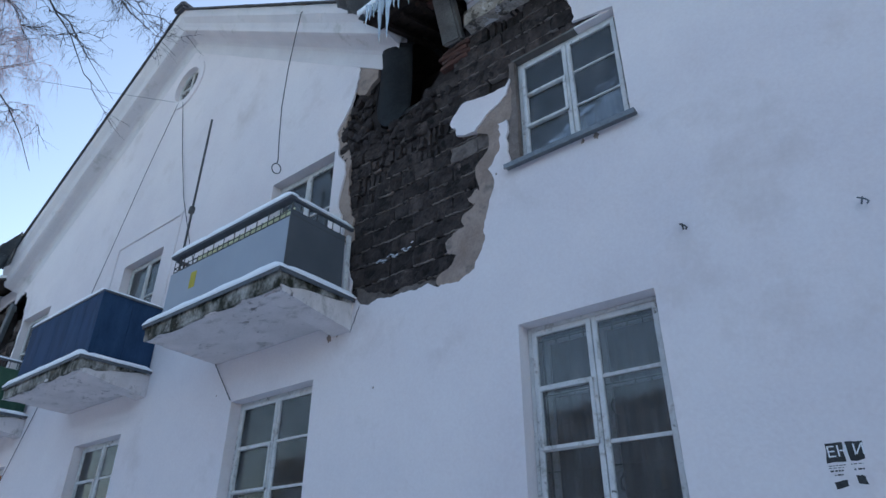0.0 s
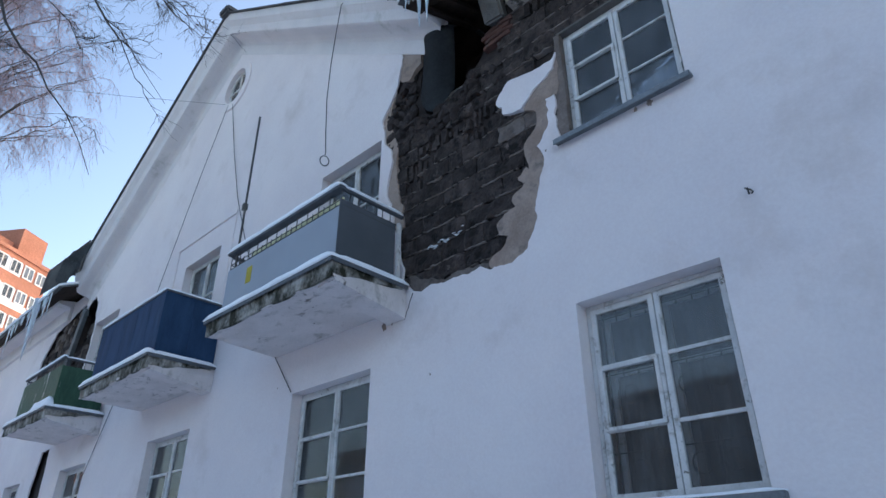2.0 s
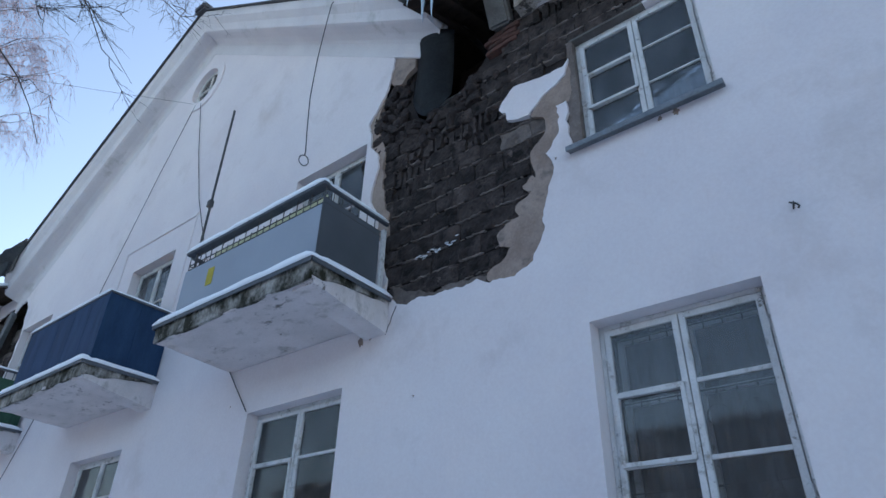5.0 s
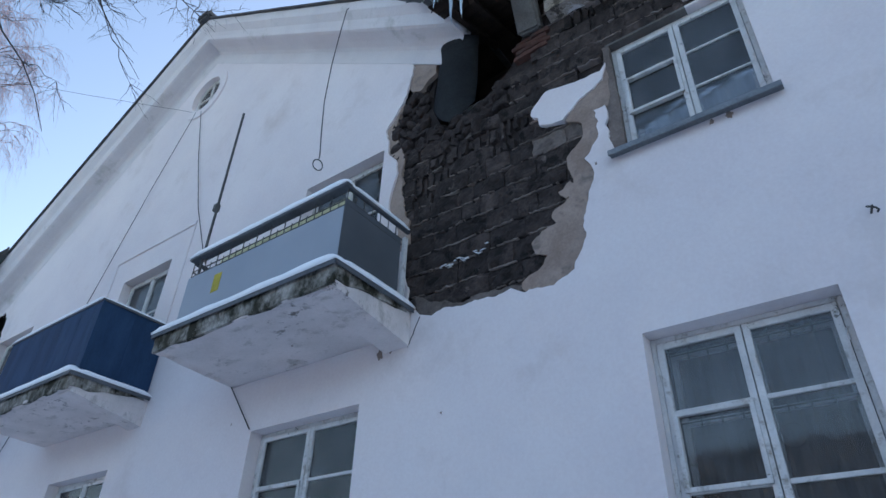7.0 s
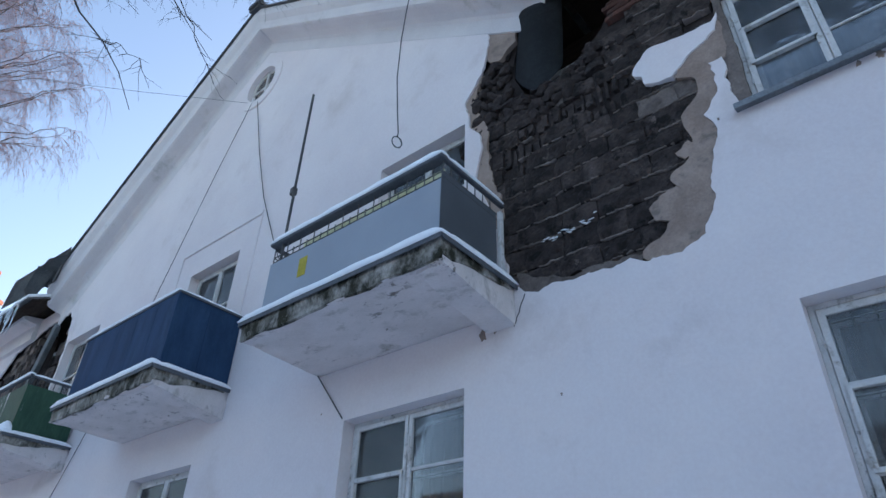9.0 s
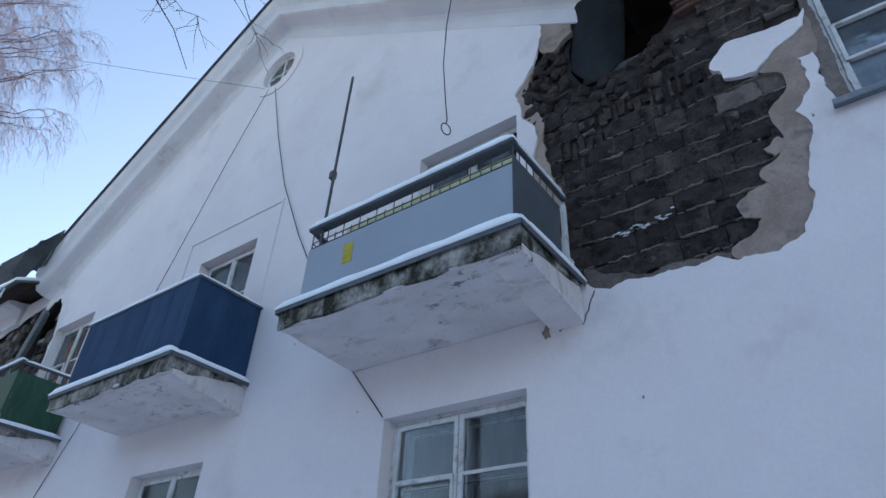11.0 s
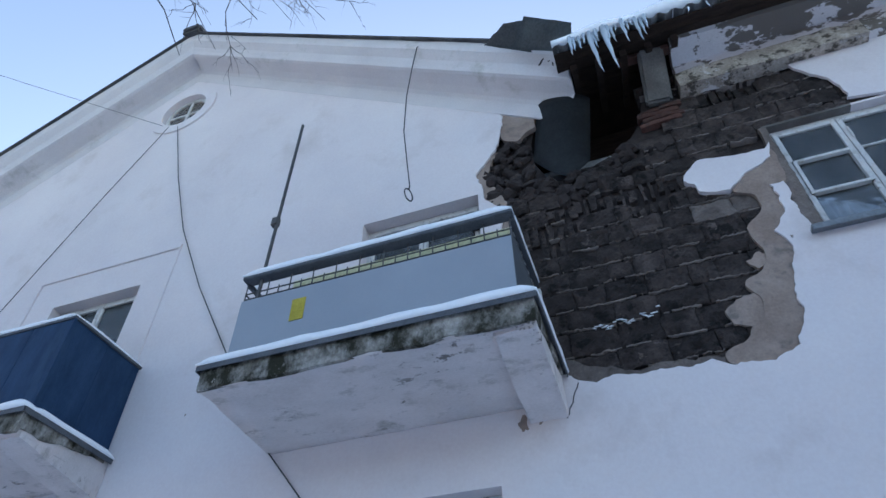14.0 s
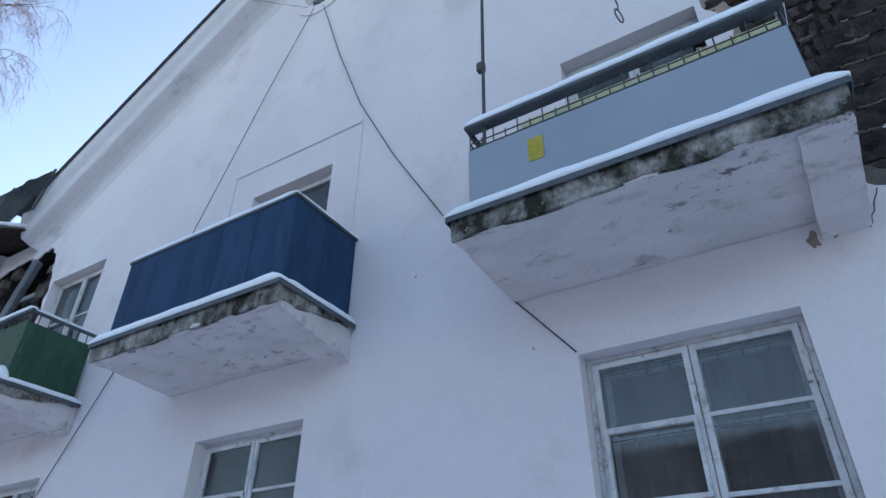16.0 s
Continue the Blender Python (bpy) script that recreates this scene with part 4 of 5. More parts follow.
tagged(part("rear_wall", boxes((-36, 12, W + 9, W + 9.3, 0, 11), (11.7, 12, BACK, W + 9, 0, 9), (-36, -35.7, BACK, W + 9, 0, 9)), PLASTER), "plain outer walls of the house", "wall", kind="structure")

# ---- balconies ----
def balcony(x0, x1, label, kind):
    yo, zt = W - 1.19, 4.80
    root = thing("balcony", ((x0 + x1) / 2, W, zt), label, "balcony", "balconies on the facade")
    def add(n, bm, mat, lab="", parent=None):
        o = part(n, bm, mat, None, lab)
        adopt(root, o)
        if parent:
            o.parent = parent
        return o
    # slab with a worn edge
    bm = boxes((x0 + 0.05, x1 - 0.05, yo + 0.04, W + 0.03, zt - 0.2, zt))
    bmesh.ops.subdivide_edges(bm, edges=list(bm.edges), cuts=14, use_grid_fill=True)
    for v in bm.verts:
        low = v.co.z < zt - 0.1
        v.co += noise.noise_vector(v.co * 7) * (0.02 if low and v.co.y < yo + 0.3 else 0.008)
        if v.co.z < zt - 0.15:
            v.co.z -= 0.05 * max(0, (v.co.y - yo) / 1.19)
    for f in bm.faces:
        f.smooth = True
    slab = add("slab", bm, SOFFIT, "whitewashed slab")
    bm = boxes((x0 + 0.03, x1 - 0.03, yo + 0.025, yo + 0.06, zt - 0.21, zt - 0.004), (x1 - 0.06, x1 - 0.03, yo + 0.06, W - 0.08, zt - 0.17, zt - 0.004), (x0 + 0.03, x0 + 0.06, yo + 0.06, W - 0.08, zt - 0.17, zt - 0.004))
    bmesh.ops.subdivide_edges(bm, edges=list(bm.edges), cuts=12, use_grid_fill=True)
    for v in bm.verts:
        v.co += noise.noise_vector(v.co * 9) * 0.02
        if v.co.z < zt - 0.14:
            v.co.z += 0.05 * noise.noise((v.co.x * 3, 1, 2))
        v.co.z += (zt - v.co.z) * 0.75 * min(1.0, max(0.0, (v.co.y - yo - 0.2) / 0.75 + 0.25 * noise.noise((v.co.x, v.co.y * 4, 3))))
    add("slab_edge", bm, SLAB, "mossy crumbling concrete edge")
    for a, b, drop in ((x1 - 0.38, x1 - 0.045, 0.19),):
        bm = bmesh.new()
        vs = [bm.verts.new(p) for x in (a, b) for p in ((x, yo + 0.1, zt - 0.18), (x, yo + 0.1, zt - 0.235), (x, W + 0.02, zt - 0.22 - drop), (x, W + 0.02, zt - 0.15))]
        for q in ((0, 1, 2, 3), (7, 6, 5, 4), (0, 4, 5, 1), (1, 5, 6, 2), (2, 6, 7, 3), (3, 7, 4, 0)):
            bm.faces.new([vs[i] for i in q])
        bmesh.ops.subdivide_edges(bm, edges=list(bm.edges), cuts=7, use_grid_fill=True)
        for v in bm.verts:
            v.co += noise.noise_vector(v.co * 8) * 0.012
        add("console", bm, SOFFIT, "whitewashed bracket under the slab")
    add("drip_flashing", boxes((x0, x1, yo - 0.01, yo + 0.1, zt + 0.004, zt + 0.022), (x0, x1, yo - 0.014, yo - 0.006, zt - 0.035, zt + 0.02), (x1 - 0.004, x1 + 0.006, yo, W - 0.01, zt - 0.035, zt + 0.02), (x0 - 0.006, x0 + 0.004, yo, W - 0.01, zt - 0.035, zt + 0.02), (x0, x0 + 0.1, yo + 0.1, W, zt + 0.004, zt + 0.022), (x1 - 0.1, x1, yo + 0.1, W, zt + 0.004, zt + 0.022)), RAIL, "dark metal drip edge")
    add("snow_cap", snow_strip((x0 - 0.01, yo + 0.06, zt + 0.018), (x1 + 0.01, yo + 0.06, zt + 0.018), 0.17, 0.1, x0), SNOW, "snow on the slab edge")
    add("snow_cap", snow_strip((x1 - 0.05, yo + 0.06, zt + 0.02), (x1 - 0.05, W, zt + 0.018), 0.13, 0.07, x1), SNOW, "snow on the slab edge")
    yp = yo + 0.15
    a, b = x0 + 0.15, x1 - 0.17
    if kind == "grey":
        add("front_panel", boxes((a, b, yp, yp + 0.006, zt + 0.05, zt + 0.82)), GREY_PANEL, "smooth grey sheet panel")
        add("sticker", boxes((a + 0.58, a + 0.72, yp - 0.006, yp - 0.002, zt + 0.43, zt + 0.68)), YELLOW, "faded yellow sticker")
        add("side_panel", boxes((b, b + 0.006, yp + 0.006, W - 0.12, zt + 0.05, zt + 0.93)), DARK_PANEL, "dark grey side sheet")
        add("side_panel", boxes((a - 0.006, a, yp + 0.006, W - 0.05, zt + 0.05, zt + 0.80)), DARK_PANEL, "dark grey side sheet")
        rz = zt + 1.07
        add("handrail", boxes((a - 0.03, b + 0.04, yp - 0.04, yp + 0.08, rz, rz + 0.045), bevel=0.008), RAIL, "dark flat handrail")
        add("handrail", boxes((b - 0.01, b + 0.04, yp + 0.05, W, rz - 0.02, rz + 0.025), bevel=0.008), RAIL, "dark flat handrail")
        add("handrail", boxes((a - 0.03, a + 0.02, yp + 0.05, W, rz - 0.02, rz + 0.025), bevel=0.008), RAIL, "dark flat handrail")
        for z in (zt + 0.86, zt + 0.93):
            add("rod", tube([(a, yp + 0.03, z), (b, yp + 0.03, z)], 0.008, 6), IRON)
            add("rod", tube([(b, yp + 0.03, z), (b, W, z)], 0.008, 6), IRON)
            add("rod", tube([(a, yp + 0.03, z), (a, W, z)], 0.008, 6), IRON)
        n = 22
        for k in range(n + 1):
            x = a + (b - a) * k / n
            add("baluster", tube([(x, yp + 0.03, zt + 0.03), (x, yp + 0.03, zt + 0.96 if k % 2 else rz)], 0.007, 5), IRON)
        for k in range(1, 7):
            y = yp + 0.03 + (W - yp - 0.1) * k / 7
            for x in (a + 0.01, b - 0.01):
                add("baluster", tube([(x, y, zt + 0.03), (x, y, rz)], 0.007, 5), IRON)
        add("post", boxes((b + 0.01, b + 0.06, W - 0.11, W - 0.05, zt + 0.02, zt + 0.95), bevel=0.008), PAINT, "white painted end post")
        add("inner_board", boxes((a + 0.5, b - 0.02, yp + 0.07, yp + 0.085, zt + 0.05, zt + 0.99)), CREAM, "pale yellow board behind the bars")
        add("snow_cap", snow_strip((a - 0.03, yp + 0.015, rz + 0.043), (b + 0.04, yp + 0.015, rz + 0.043), 0.12, 0.085, 4), SNOW, "snow on the handrail")
        add("snow_cap", snow_strip((b + 0.015, yp + 0.05, rz + 0.022), (b + 0.015, W - 0.02, rz + 0.022), 0.07, 0.05, 4), SNOW, "snow on the handrail")
        # mast tied to the railing
    elif kind == "blue":
        def boards(p, q, n):
            for k in range(n):
                (xa, ya), (xb, yb) = [tuple(p[i] + (q[i] - p[i]) * f for i in (0, 1)) for f in (k / n + 0.0006, (k + 1) / n - 0.0006)]
                if abs(xb - xa) > abs(yb - ya):
                    o = boxes((xa, xb, ya, ya + 0.016 + 0.002 * (k % 2), zt + 0.06, zt + 1.17), bevel=0.003)
                else:
                    o = boxes((xa - 0.016 - 0.004 * (k % 2), xa, ya, yb, zt + 0.06, zt + 1.17), bevel=0.003)
                add("board", o, BLUE_PANEL)
        boards((a - 0.06, yp - 0.02), (b + 0.06, yp - 0.02), 5)
        boards((b + 0.06, yp - 0.02), (b + 0.06, W - 0.01), 2)
        boards((a - 0.04, yp), (a - 0.04, W - 0.01), 2)
        add("corner_strip", boxes((b + 0.06, b + 0.075, yp - 0.03, yp, zt + 0.05, zt + 1.18)), BLUE_PANEL)
        for d in ((a - 0.08, b + 0.08, yp - 0.035, yp + 0.02, zt + 1.17, zt + 1.2), (b + 0.03, b + 0.085, yp + 0.02, W, zt + 1.17, zt + 1.2), (a - 0.08, a - 0.03, yp + 0.02, W, zt + 1.17, zt + 1.2)):
            add("coping", boxes(d), RAIL, "dark coping strip")
        add("snow_cap", snow_strip((a - 0.08, yp - 0.005, zt + 1.2), (b + 0.08, yp - 0.005, zt + 1.2), 0.08, 0.06, 6), SNOW, "snow on the parapet")
        add("snow_cap", snow_strip((b + 0.055, yp, zt + 1.2), (b + 0.055, W, zt + 1.2), 0.06, 0.035, 6), SNOW, "snow on the parapet")
    else:
        rz = zt + 1.12
        add("front_panel", boxes((a, b, yp, yp + 0.012, zt + 0.12, zt + 0.98)), GREEN_PANEL, "green painted panel, scraped")
        add("side_panel", boxes((b, b + 0.012, yp, W - 0.06, zt + 0.1, zt + 0.96)), GREEN_PANEL, "green painted panel, scraped")
        for d in ((a - 0.03, b + 0.04, yp - 0.02, yp + 0.04, rz, rz + 0.04), (b - 0.01, b + 0.04, yp + 0.04, W, rz - 0.02, rz + 0.02), (a - 0.03, a + 0.02, yp + 0.04, W, rz - 0.02, rz + 0.02)):
            add("handrail", boxes(d, bevel=0.006), RAIL, "dark flat handrail")
        for k in range(19):
            x = a + (b - a) * k / 18
            add("baluster", tube([(x, yp + 0.03, zt + 0.02), (x, yp + 0.03, rz)], 0.008, 5), IRON)
        for k in range(1, 7):
            y = yp + (W - yp) * k / 7
            add("baluster", tube([(b - 0.01, y, zt + 0.02), (b - 0.01, y, rz)], 0.008, 5), IRON)
        add("snow_cap", snow_strip((a - 0.03, yp + 0.01, rz + 0.038), (b + 0.04, yp + 0.01, rz + 0.038), 0.09, 0.06, 8), SNOW, "snow on the handrail")
        add("snow_cap", snow_strip((b + 0.015, yp + 0.04, rz + 0.018), (b + 0.015, W - 0.02, rz + 0.018), 0.06, 0.04, 8), SNOW, "snow on the handrail")
        add("snow_cap", snow_strip((b - 1.0, yp - 0.06, zt + 0.02), (b + 0.1, yp - 0.06, zt + 0.02), 0.16, 0.24, 8), SNOW, "snow heap against the panel")
    return root

balcony(-8.50, -5.50, "grey sheet-clad balcony with iron railing, snow and a mossy slab", "grey")
balcony(-13.40, -10.38, "dark blue boarded balcony with snow on a mossy slab", "blue")
balcony(-18.40, -15.38, "green scraped balcony with a snowy handrail", "green")

# ---- small things on the wall ----
mast = thing("aerial_mast", (-8.2, W - 1.0, 5.0), "thin dark metal mast tied to the balcony rail", "mast")
adopt(mast, part("pole", tube([(-8.22, W - 1.0, 4.86), (-8.13, W - 1.06, 8.4)], 0.018, 8), IRON), part("clamp", boxes((-8.24, -8.16, W - 1.06, W - 0.99, 6.63, 6.75), bevel=0.01), IRON))

def cable(points, r, label, name="cable", sag=0.0):
    pts = []
    for p, q in zip(points, points[1:]):
        p, q = Vector(p), Vector(q)
        for k in range(10):
            f = k / 10
            c = p.lerp(q, f)
            c.z -= sag * 4 * f * (1 - f)
            pts.append(c)
    pts.append(Vector(points[-1]))
    return tagged(part(name, tube(pts, r, 5), WIRE), label, "cable")
cable([(-12.0, W - 0.03, 11.6), (-12.7, W - 0.05, 9.9), (-13.75, W - 0.06, 7.2), (-14.75, W - 0.03, 5.2), (-15.75, W - 0.02, 3.55)], 0.0065, "thin dark cable running down the facade")
cable([(-11.78, W - 0.03, 11.5), (-11.2, W - 0.03, 9.8), (-10.65, W - 0.03, 8.4), (-9.98, W - 0.03, 7.1), (-9.26, W - 0.03, 5.9), (-8.43, W - 0.03, 4.55), (-7.9, W - 0.02, 3.92)], 0.0075, "dark cable slung from the attic window")
hook = [(-6.83, W - 0.53, 10.5), (-6.84, W - 0.55, 10.44), (-6.9, W - 0.55, 9.9), (-6.96, W - 0.55, 9.2), (-6.97, W - 0.55, 8.4), (-6.9, W - 0.55, 7.7), (-6.86, W - 0.54, 7.3)]
loop = [(-6.87 + 0.022 * math.sin(t), W - 0.54 + 0.066 * math.sin(t), 7.15 + 0.09 * math.cos(t)) for t in (2 * math.pi * k / 14 for k in range(15))]
tagged(part("hanging_wire", tube(hook + loop, 0.008, 6), WIRE), "loose wire hanging from the gable with a loop", "wire")
for x, z, r, mat in ((-1.36, 4.35, 0.008, IRON), (-0.06, 4.1, 0.007, SILL)):
    b = thing("wall_bracket", (x, W, z), "small rusty bracket stub in the wall", "bracket", "wall brackets")
    adopt(b, part("arm", tube([(x - 0.02, W + 0.01, z), (x, W - 0.08, z + 0.01)], r, 6), mat), part("hook", tube([(x - 0.03, W - 0.03, z + 0.045), (x - 0.01, W - 0.06, z + 0.015), (x + 0.015, W - 0.06, z), (x + 0.03, W - 0.06, z - 0.025), (x + 0.015, W - 0.05, z - 0.035)], r, 6), mat))


rng_e = random.Random(21)
for k in range(12):
    o = new("cornice_fragment", PALE[(0.12, k % 3)] if k % 2 else BLOCKS[(0.12, k % 6)])
    x = -5.2 + 0.03 * k + rng_e.uniform(-0.04, 0.04)
    o.matrix_world = pose(x, W - 0.4 + rng_e.uniform(-0.06, 0.12), roof_z(x) - 0.42 + rng_e.uniform(-0.14, 0.2), rng_e.uniform(-40, 40), rng_e.uniform(-40, 40), rng_e.uniform(-40, 40)) @ Matrix.Diagonal((0.9, 0.5, 0.45, 1))
    adopt(gable, o)
# bent sheets over the valley between gable and wing
def plate(name, corners, label):
    bm = bmesh.new()
    a, b, c, d = [Vector(p) for p in corners]
    n = 6
    g = [[bm.verts.new(a.lerp(b, i / n).lerp(d.lerp(c, i / n), j / n) + 0.012 * noise.noise_vector(Vector((i, j, a.x)) * 0.7)) for j in range(n + 1)] for i in range(n + 1)]
    for i in range(n):
        for j in range(n):
            bm.faces.new((g[i][j], g[i + 1][j], g[i + 1][j + 1], g[i][j + 1])).smooth = True
    bmesh.ops.solidify(bm, geom=list(bm.faces), thickness=0.006)
    return tagged(part(name, bm, FLASHING), label, "flashing", "valley flashings")
for cx, sgn in ((0.0, 1), (2 * APEX_X, -1)):
    def at(x, y, z):
        return (cx + sgn * x, y, z)
    plate("valley_flashing", [at(-5.82, 4.53, 9.82), at(-5.47, 4.2, 9.6), at(-5.19, 4.2, 9.5), at(-5.2, 4.5, 9.2)], "grey metal flashing sheet bent over the valley")
    plate("valley_flashing", [at(-5.45, 4.46, 9.36), at(-5.19, 4.12, 9.46), at(-4.66, 4.16, 9.0), at(-4.72, 4.36, 8.68)], "grey metal flashing sheet bent over the valley")
plate("valley_flashing", [(-18.0, 4.5, 10.02), (-20.3, 4.2, 9.7), (-20.8, 4.25, 9.05), (-18.5, 4.6, 9.25)], "large grey metal flashing sheet at the gable foot")
beam = boxes((-0.14, 0.14, -0.05, 0.05, -1.15, 1.15), bevel=0.015)
bmesh.ops.transform(beam, matrix=pose(-18.75, W - 0.12, 7.1, 4, 33, 0), verts=beam.verts)
tagged(part("fallen_board", beam, FLASHING), "grey board leaning across the far breach", "board")
tagged(part("gutter_rod", tube([(-18.05, 4.5, 10.0), (-18.3, 4.5, 9.1)], 0.03, 6), IRON), "dark rod hanging from the gable end", "rod")

# ---- surroundings ----
bm = bmesh.new()
bmesh.ops.create_grid(bm, x_segments=60, y_segments=60, size=400)
for v in bm.verts:
    v.co.z = 0.15 * noise.noise(v.co * 0.05) - 0.1
tagged(part("ground", bm, SNOW), "snow-covered ground in front of the house", "ground", kind="structure")

def block_of_flats(name, x0, x1, y0, y1, h, label, face, floors, bays, white_bands):
    """A block with window bays on one face: '+x' or '+y'."""
    root = thing(name, ((x0 + x1) / 2, (y0 + y1) / 2, 0), label, "building")
    adopt(root, part("wall", boxes((x0, x1, y0, y1, -0.5, h)), FARBRICK if white_bands else OPPOSITE))
    adopt(root, part("parapet", boxes((x0 - 0.2, x1 + 0.2, y0 - 0.2, y1 + 0.2, h, h + 0.4)), FARBRICK if white_bands else OPPOSITE))
    lo, hi = (y0, y1) if face == "+x" else (x0, x1)
    fh, bw = (h - 1) / floors, (hi - lo) / bays
    w, ht = bw * 0.62, fh * 0.42
    frame_me = mesh_of("window_frame", boxes((-0.03, 0.08, -w / 2 - 0.12, w / 2 + 0.12, -ht / 2 - 0.12, -ht / 2), (-0.03, 0.08, -w / 2 - 0.12, w / 2 + 0.12, ht / 2, ht / 2 + 0.12), (-0.03, 0.08, -w / 2 - 0.12, -w / 2, -ht / 2, ht / 2), (-0.03, 0.08, w / 2, w / 2 + 0.12, -ht / 2, ht / 2), (-0.03, 0.06, -0.05, 0.05, -ht / 2, ht / 2)), FARWHITE if white_bands else SLATE)
    glass_me = mesh_of("pane", boxes((0.0, 0.03, -w / 2, w / 2, -ht / 2, ht / 2)), FARGLASS if white_bands else SHEET)
    for f in range(floors):
        z = 1 + fh * (f + 0.55)
        if white_bands and f % 2 == 1:
            d = (x1, x1 + 0.02, y0 + 1, y1 - 1.5, z - fh * 0.5, z - ht / 2 - 0.15) if face == "+x" else (x0 + 1, x1 - 1, y1, y1 + 0.02, z - fh * 0.5, z - ht / 2 - 0.15)
            adopt(root, part("band", boxes(d), FARWHITE, None, "white band"))
        if white_bands:
            adopt(root, part("band", boxes((x1, x1 + 0.03, y0 + 1, y1 - 3.5, z - ht * 0.7, z + ht * 0.55)), FARWHITE, None, "white loggia band"))
        for b in range(bays):
            c = lo + bw * (b + 0.5)
            for n, me in (("window_frame", frame_me), ("pane", glass_me)):
                o = new(n, me)
                o.matrix_world = pose(x1, c, z) if face == "+x" else pose(c, y1, z, 0, 0, 90)
                adopt(root, o)
    return root

flats = block_of_flats("apartment_building", -78, -64, -16, 13.6, 31.0, "orange brick apartment block with white loggia bands", "+x", 11, 17, True)
roof_storey = (part("roof_storey", boxes((-78, -65, 9.8, 13.2, 31.4, 34.6), (-78, -65.5, -16, 9.6, 31.4, 32.8)), FARBRICK, None, "set-back brick top storey"))
adopt(flats, roof_storey)
flats.rotation_euler.z = 0.6
block_of_flats("opposite_building", -46, 34, -34, -24, 11.0, "grey brick housing block across the yard", "+y", 4, 26, False)

def curve(p, q, bend, n=14):
    p, q, b = Vector(p), Vector(q), Vector(bend)
    return [p * (1 - f) ** 2 + b * 2 * f * (1 - f) + q * f * f for f in (k / n for k in range(n + 1))]

def twigs(bm, pts, r0, rng, depth, length, droop, n):
    """Side shoots along a branch, each with finer shoots."""
    for _ in range(n):
        k = rng.randrange(len(pts) // 4, len(pts) - 1)
        way = (pts[k + 1] - pts[k]).normalized()
        side = Vector((rng.uniform(-1, 1), rng.uniform(-1, 1), rng.uniform(-0.8, 0.7)))
        d = (way * 0.9 + side).normalized()
        ln = length * rng.uniform(0.4, 1.0)
        q = pts[k] + d * ln + Vector((0, 0, -droop * ln))
        mid = pts[k] + d * ln * 0.55 + Vector((rng.uniform(-1, 1), rng.uniform(-1, 1), rng.uniform(-1, 1))) * 0.1 * ln
        line = curve(pts[k], q, mid, 6)
        line = [line[0]] + [c + 0.09 * ln * noise.noise_vector(c * 5 / max(ln, 0.4)) for c in line[1:]]
        tube(line, r0, 4, [r0 * (1 - 0.75 * i / 6) for i in range(7)], bm)
        if depth:
            twigs(bm, line, r0 * 0.6, rng, depth - 1, length * 0.5, droop * 1.2, max(2, n // 3))

def tree(base, height, limbs, label, mat, twig_mat, seed, spread, count, droop, twig_r, reach):
    rng = random.Random(seed)
    root = thing("tree", base, label, "tree")
    b = Vector(base)
    trunk = [b + Vector((0.25 * noise.noise((k, seed, 0)), 0.25 * noise.noise((k, seed, 5)), height * k / 12 - 0.2)) for k in range(13)]
    adopt(root, part("trunk", tube(trunk, 0.2, 12, [0.2 * (1 - 0.9 * k / 12) for k in range(13)]), mat))
    tw = bmesh.new()
    lines = [(Vector(tip), z) for tip, z in limbs]
    for _ in range(count):
        a, z = rng.uniform(0, 2 * math.pi), height * rng.uniform(0.5, 0.95)
        rr = spread * (1.1 - z / height) + 0.6
        lines.append((b + Vector((rr * math.cos(a), rr * math.sin(a), z + rr * rng.uniform(0.1, 0.6))), z - rr * 0.2))
    for tip, z in lines:
        k = min(11, max(1, int(z / height * 12)))
        p = trunk[k]
        ln = (tip - p).length
        line = curve(p, tip, p.lerp(tip, 0.5) + Vector((0, 0, 0.13 * ln)), 16)
        line = [line[0]] + [c + 0.16 * noise.noise_vector(c * 0.9 + Vector((seed, 0, 0))) + 0.1 * noise.noise_vector(c * 2.6) for c in line[1:-1]] + [line[-1]]
        r = 0.0065 * ln ** 0.9
        adopt(root, part("limb", tube(line, r, 6, [max(0.003, r * (1 - i / 16) ** 0.8) for i in range(17)]), mat))
        twigs(tw, line, twig_r, rng, 2, min(reach, 0.3 * ln), droop, 18)
    adopt(root, tagged(part("crown", tw, twig_mat), kind="stuff"))
    return root

tree((-11.4, -1.4, 0), 18.0, [((-7.4, 1.72, 5.75), 12.8), ((-8.3, 2.6, 7.9), 14.0), ((-7.4, 2.2, 7.2), 14.5), ((-6.75, 2.45, 8.0), 14.0), ((-7.2, 2.85, 8.3), 14.4), ((-8.4, 1.2, 9.4), 13.0), ((-8.9, 2.4, 11.0), 14.0), ((-9.0, 0.9, 7.6), 11.0), ((-9.4, 1.9, 9.0), 13.0), ((-7.9, 3.1, 9.2), 14.4)], "bare tree with dark drooping branches", BARK, BARK, 11, 2.0, 6, 0.08, 0.006, 0.8)
tree((-27.5, 0.2, 0), 36.0, [], "bare frosted birch standing far along the house", BARK, FROST, 21, 8.0, 120, 0.8, 0.008, 1.7)

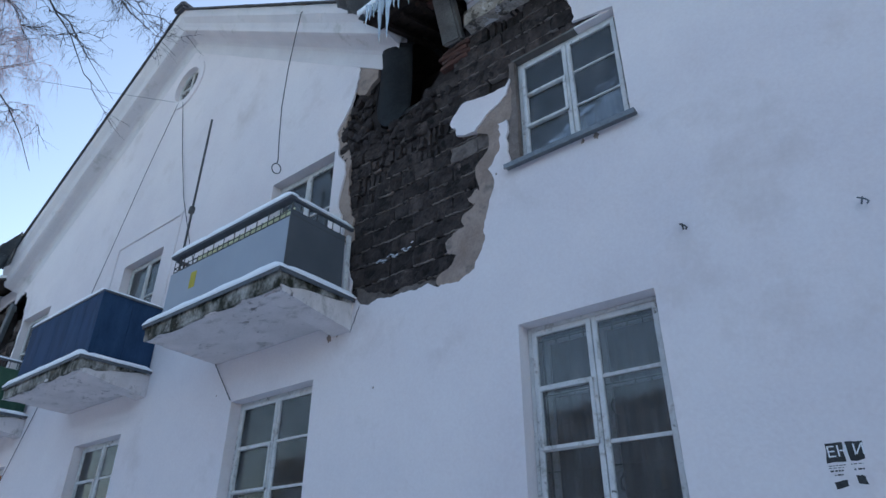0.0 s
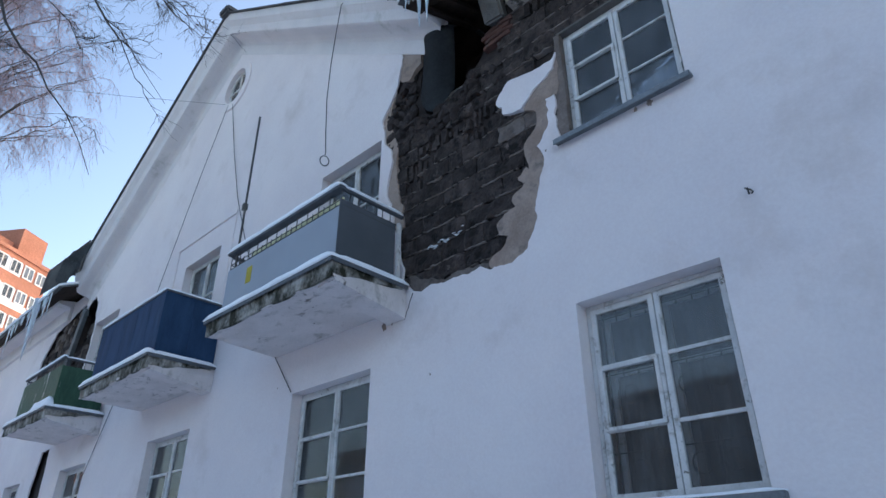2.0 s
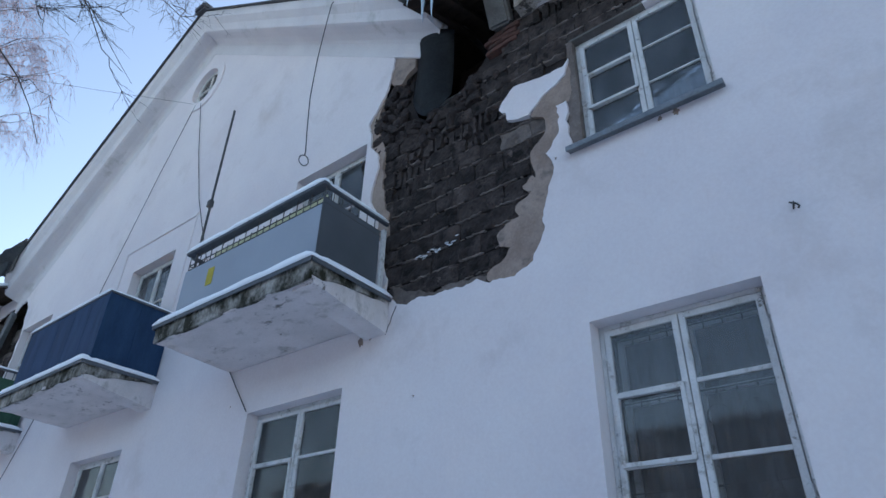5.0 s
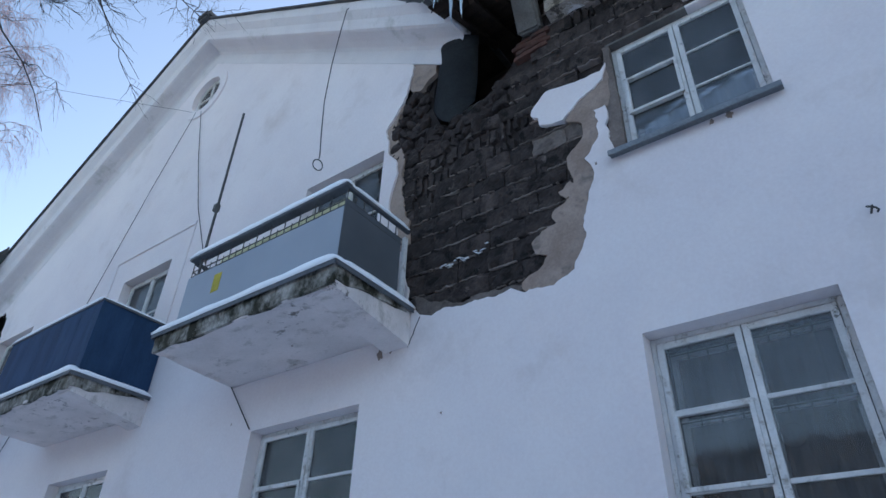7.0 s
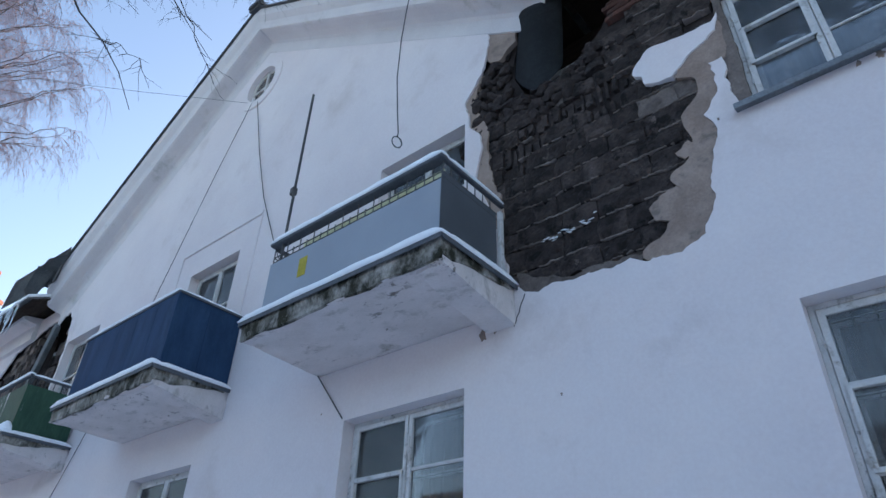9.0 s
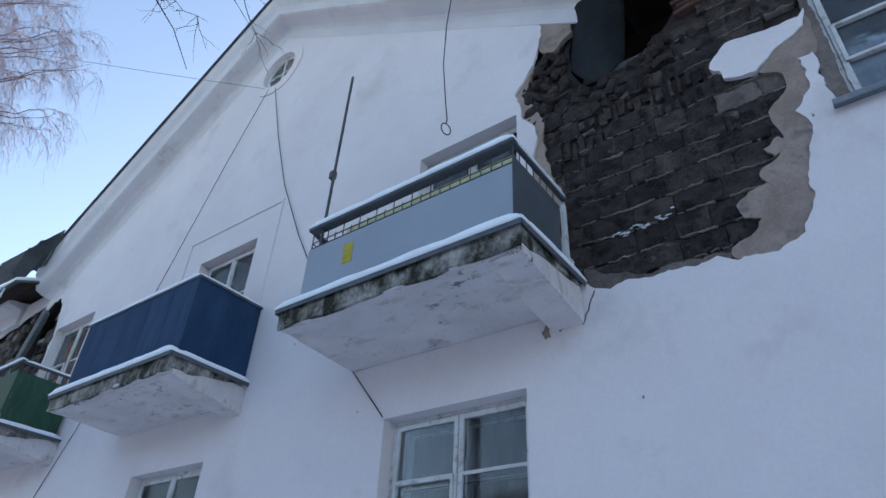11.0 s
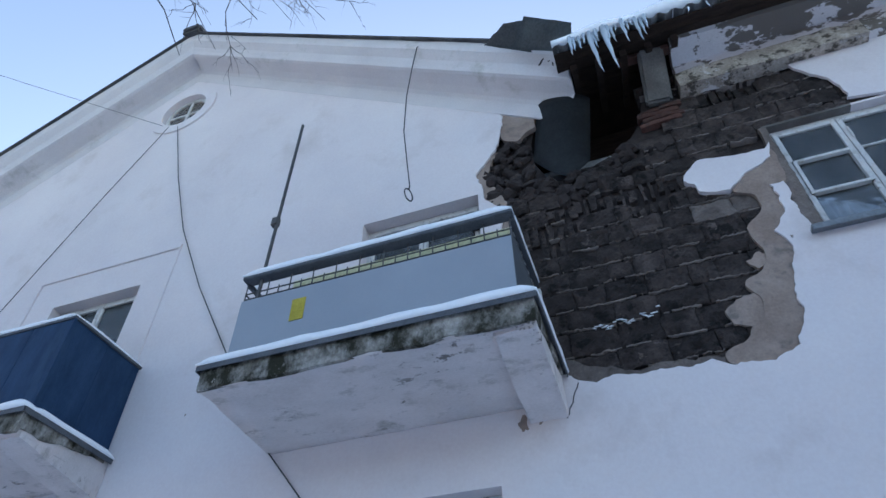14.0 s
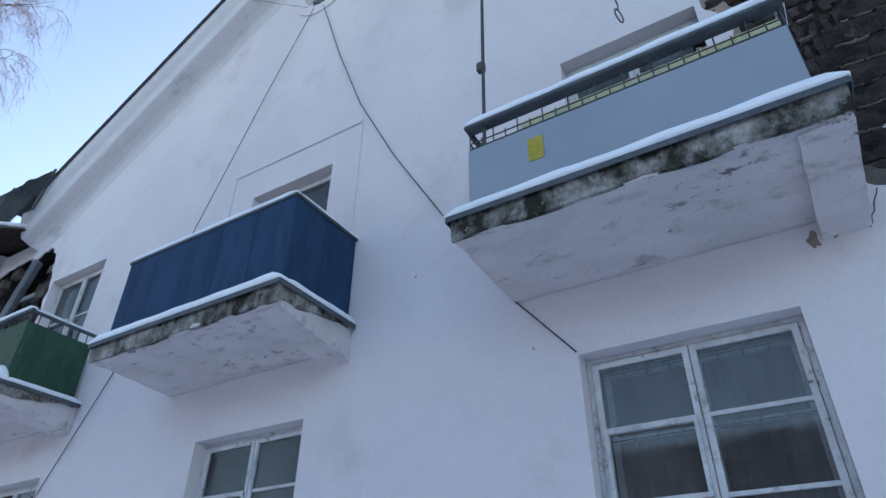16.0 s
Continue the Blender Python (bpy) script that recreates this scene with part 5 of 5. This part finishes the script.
# cables in the sky and the wall's small fixings
for p, q in (((-40, 9, 16.0), (-10.5, W + 0.05, 12.6)), ((-42, -8, 26.0), (-11.9, W + 0.1, 11.6))):
    cable([p, q], 0.0045, "thin cable spanning from the gable to the trees", "overhead_cable", 0.5)
for x, dy, z in ((-9.08, 0.09, 11.84), (-8.22, 0.05, 11.07), (-6.79, 0.09, 10.06)):
    b = thing("wall_bracket", (x, W, z), "small rusty bracket stub in the wall", "bracket", "wall brackets")
    adopt(b, part("arm", tube([(x, W + 0.01, z), (x + 0.02, W - dy, z + 0.02)], 0.012, 6), IRON), part("hook", tube([(x - 0.05, W - dy, z + 0.05), (x + 0.02, W - dy, z + 0.02), (x + 0.04, W - dy, z - 0.03)], 0.01, 6), IRON))

for k, (cx, cz, r) in enumerate(((-5.93, 4.4, 0.045), (-5.78, 4.44, 0.035), (-5.62, 4.46, 0.02), (-3.3, 5.78, 0.012), (-2.2, 5.71, 0.02), (-2.05, 5.72, 0.03), (-9.6, 5.2, 0.012), (-5.1, 3.6, 0.012), (-8.3, 4.05, 0.01))):
    chip = [(cx + q * r * math.cos(a), cz + q * 1.3 * r * math.sin(a)) for a, q in ((2 * math.pi * n / 22, 1 + 0.9 * noise.noise((k * 7 + math.cos(2 * math.pi * n / 22) * 1.5, math.sin(2 * math.pi * n / 22) * 1.5, k))) for n in range(22))]
    adopt(wall, part("chip", sheet([chip], W - 0.003, W + 0.004), UNDERCOAT, None, "bare spot in the plaster"))
crack = [(-5.42 - 0.02 * k + 0.02 * noise.noise((k * 0.9, 0, 0)), W - 0.001, 4.7 - 0.045 * k) for k in range(8)]
adopt(wall, part("crack", tube(crack, 0.006, 4), WIRE, None, "dark crack in the plaster"))

# remains of a notice pasted on the wall: torn dark blocks with pale lettering, the rest past reading
notice = thing("paper_notice", (-0.66, W, 2.28), "torn remains of a dark printed notice on the wall", "notice")
for loop_, seed in ((rect(-0.76, -0.655, 2.31, 2.43), 31), (rect(-0.635, -0.53, 2.31, 2.435), 32), (rect(-0.75, -0.67, 2.155, 2.195), 33), (rect(-0.605, -0.55, 2.17, 2.22), 34)):
    adopt(notice, part("print_block", sheet([ragged(loop_, 0.022, 0.01, seed)], W - 0.002, W + 0.003), INK))
for word, x, z, size in (("ЕН", -0.755, 2.345, 0.1), ("И", -0.60, 2.345, 0.1)):
    cu = bpy.data.curves.new("lettering", "FONT")
    cu.body, cu.size, cu.extrude = word, size, 0.0005
    cu.materials.append(PAPER)
    o = new("lettering", cu)
    o.matrix_world = pose(x, W - 0.003, z, 90, 0, 0)
    adopt(notice, o)
rng = random.Random(9)
for z, h, spans in ((2.293, 0.005, ((-0.76, -0.66), (-0.63, -0.56))), (2.278, 0.004, ((-0.765, -0.67),)), (2.262, 0.01, ((-0.76, -0.68), (-0.62, -0.56))), (2.235, 0.008, ((-0.74, -0.69),)), (2.22, 0.008, ((-0.62, -0.58),))):
    for a, b in spans:
        x = a
        while x < b:
            ln = rng.uniform(0.008, 0.025)
            adopt(notice, part("print_bar", boxes((x, min(x + ln, b), W - 0.002, W + 0.002, z - h, z)), INK))
            x += ln + rng.uniform(0.003, 0.012)
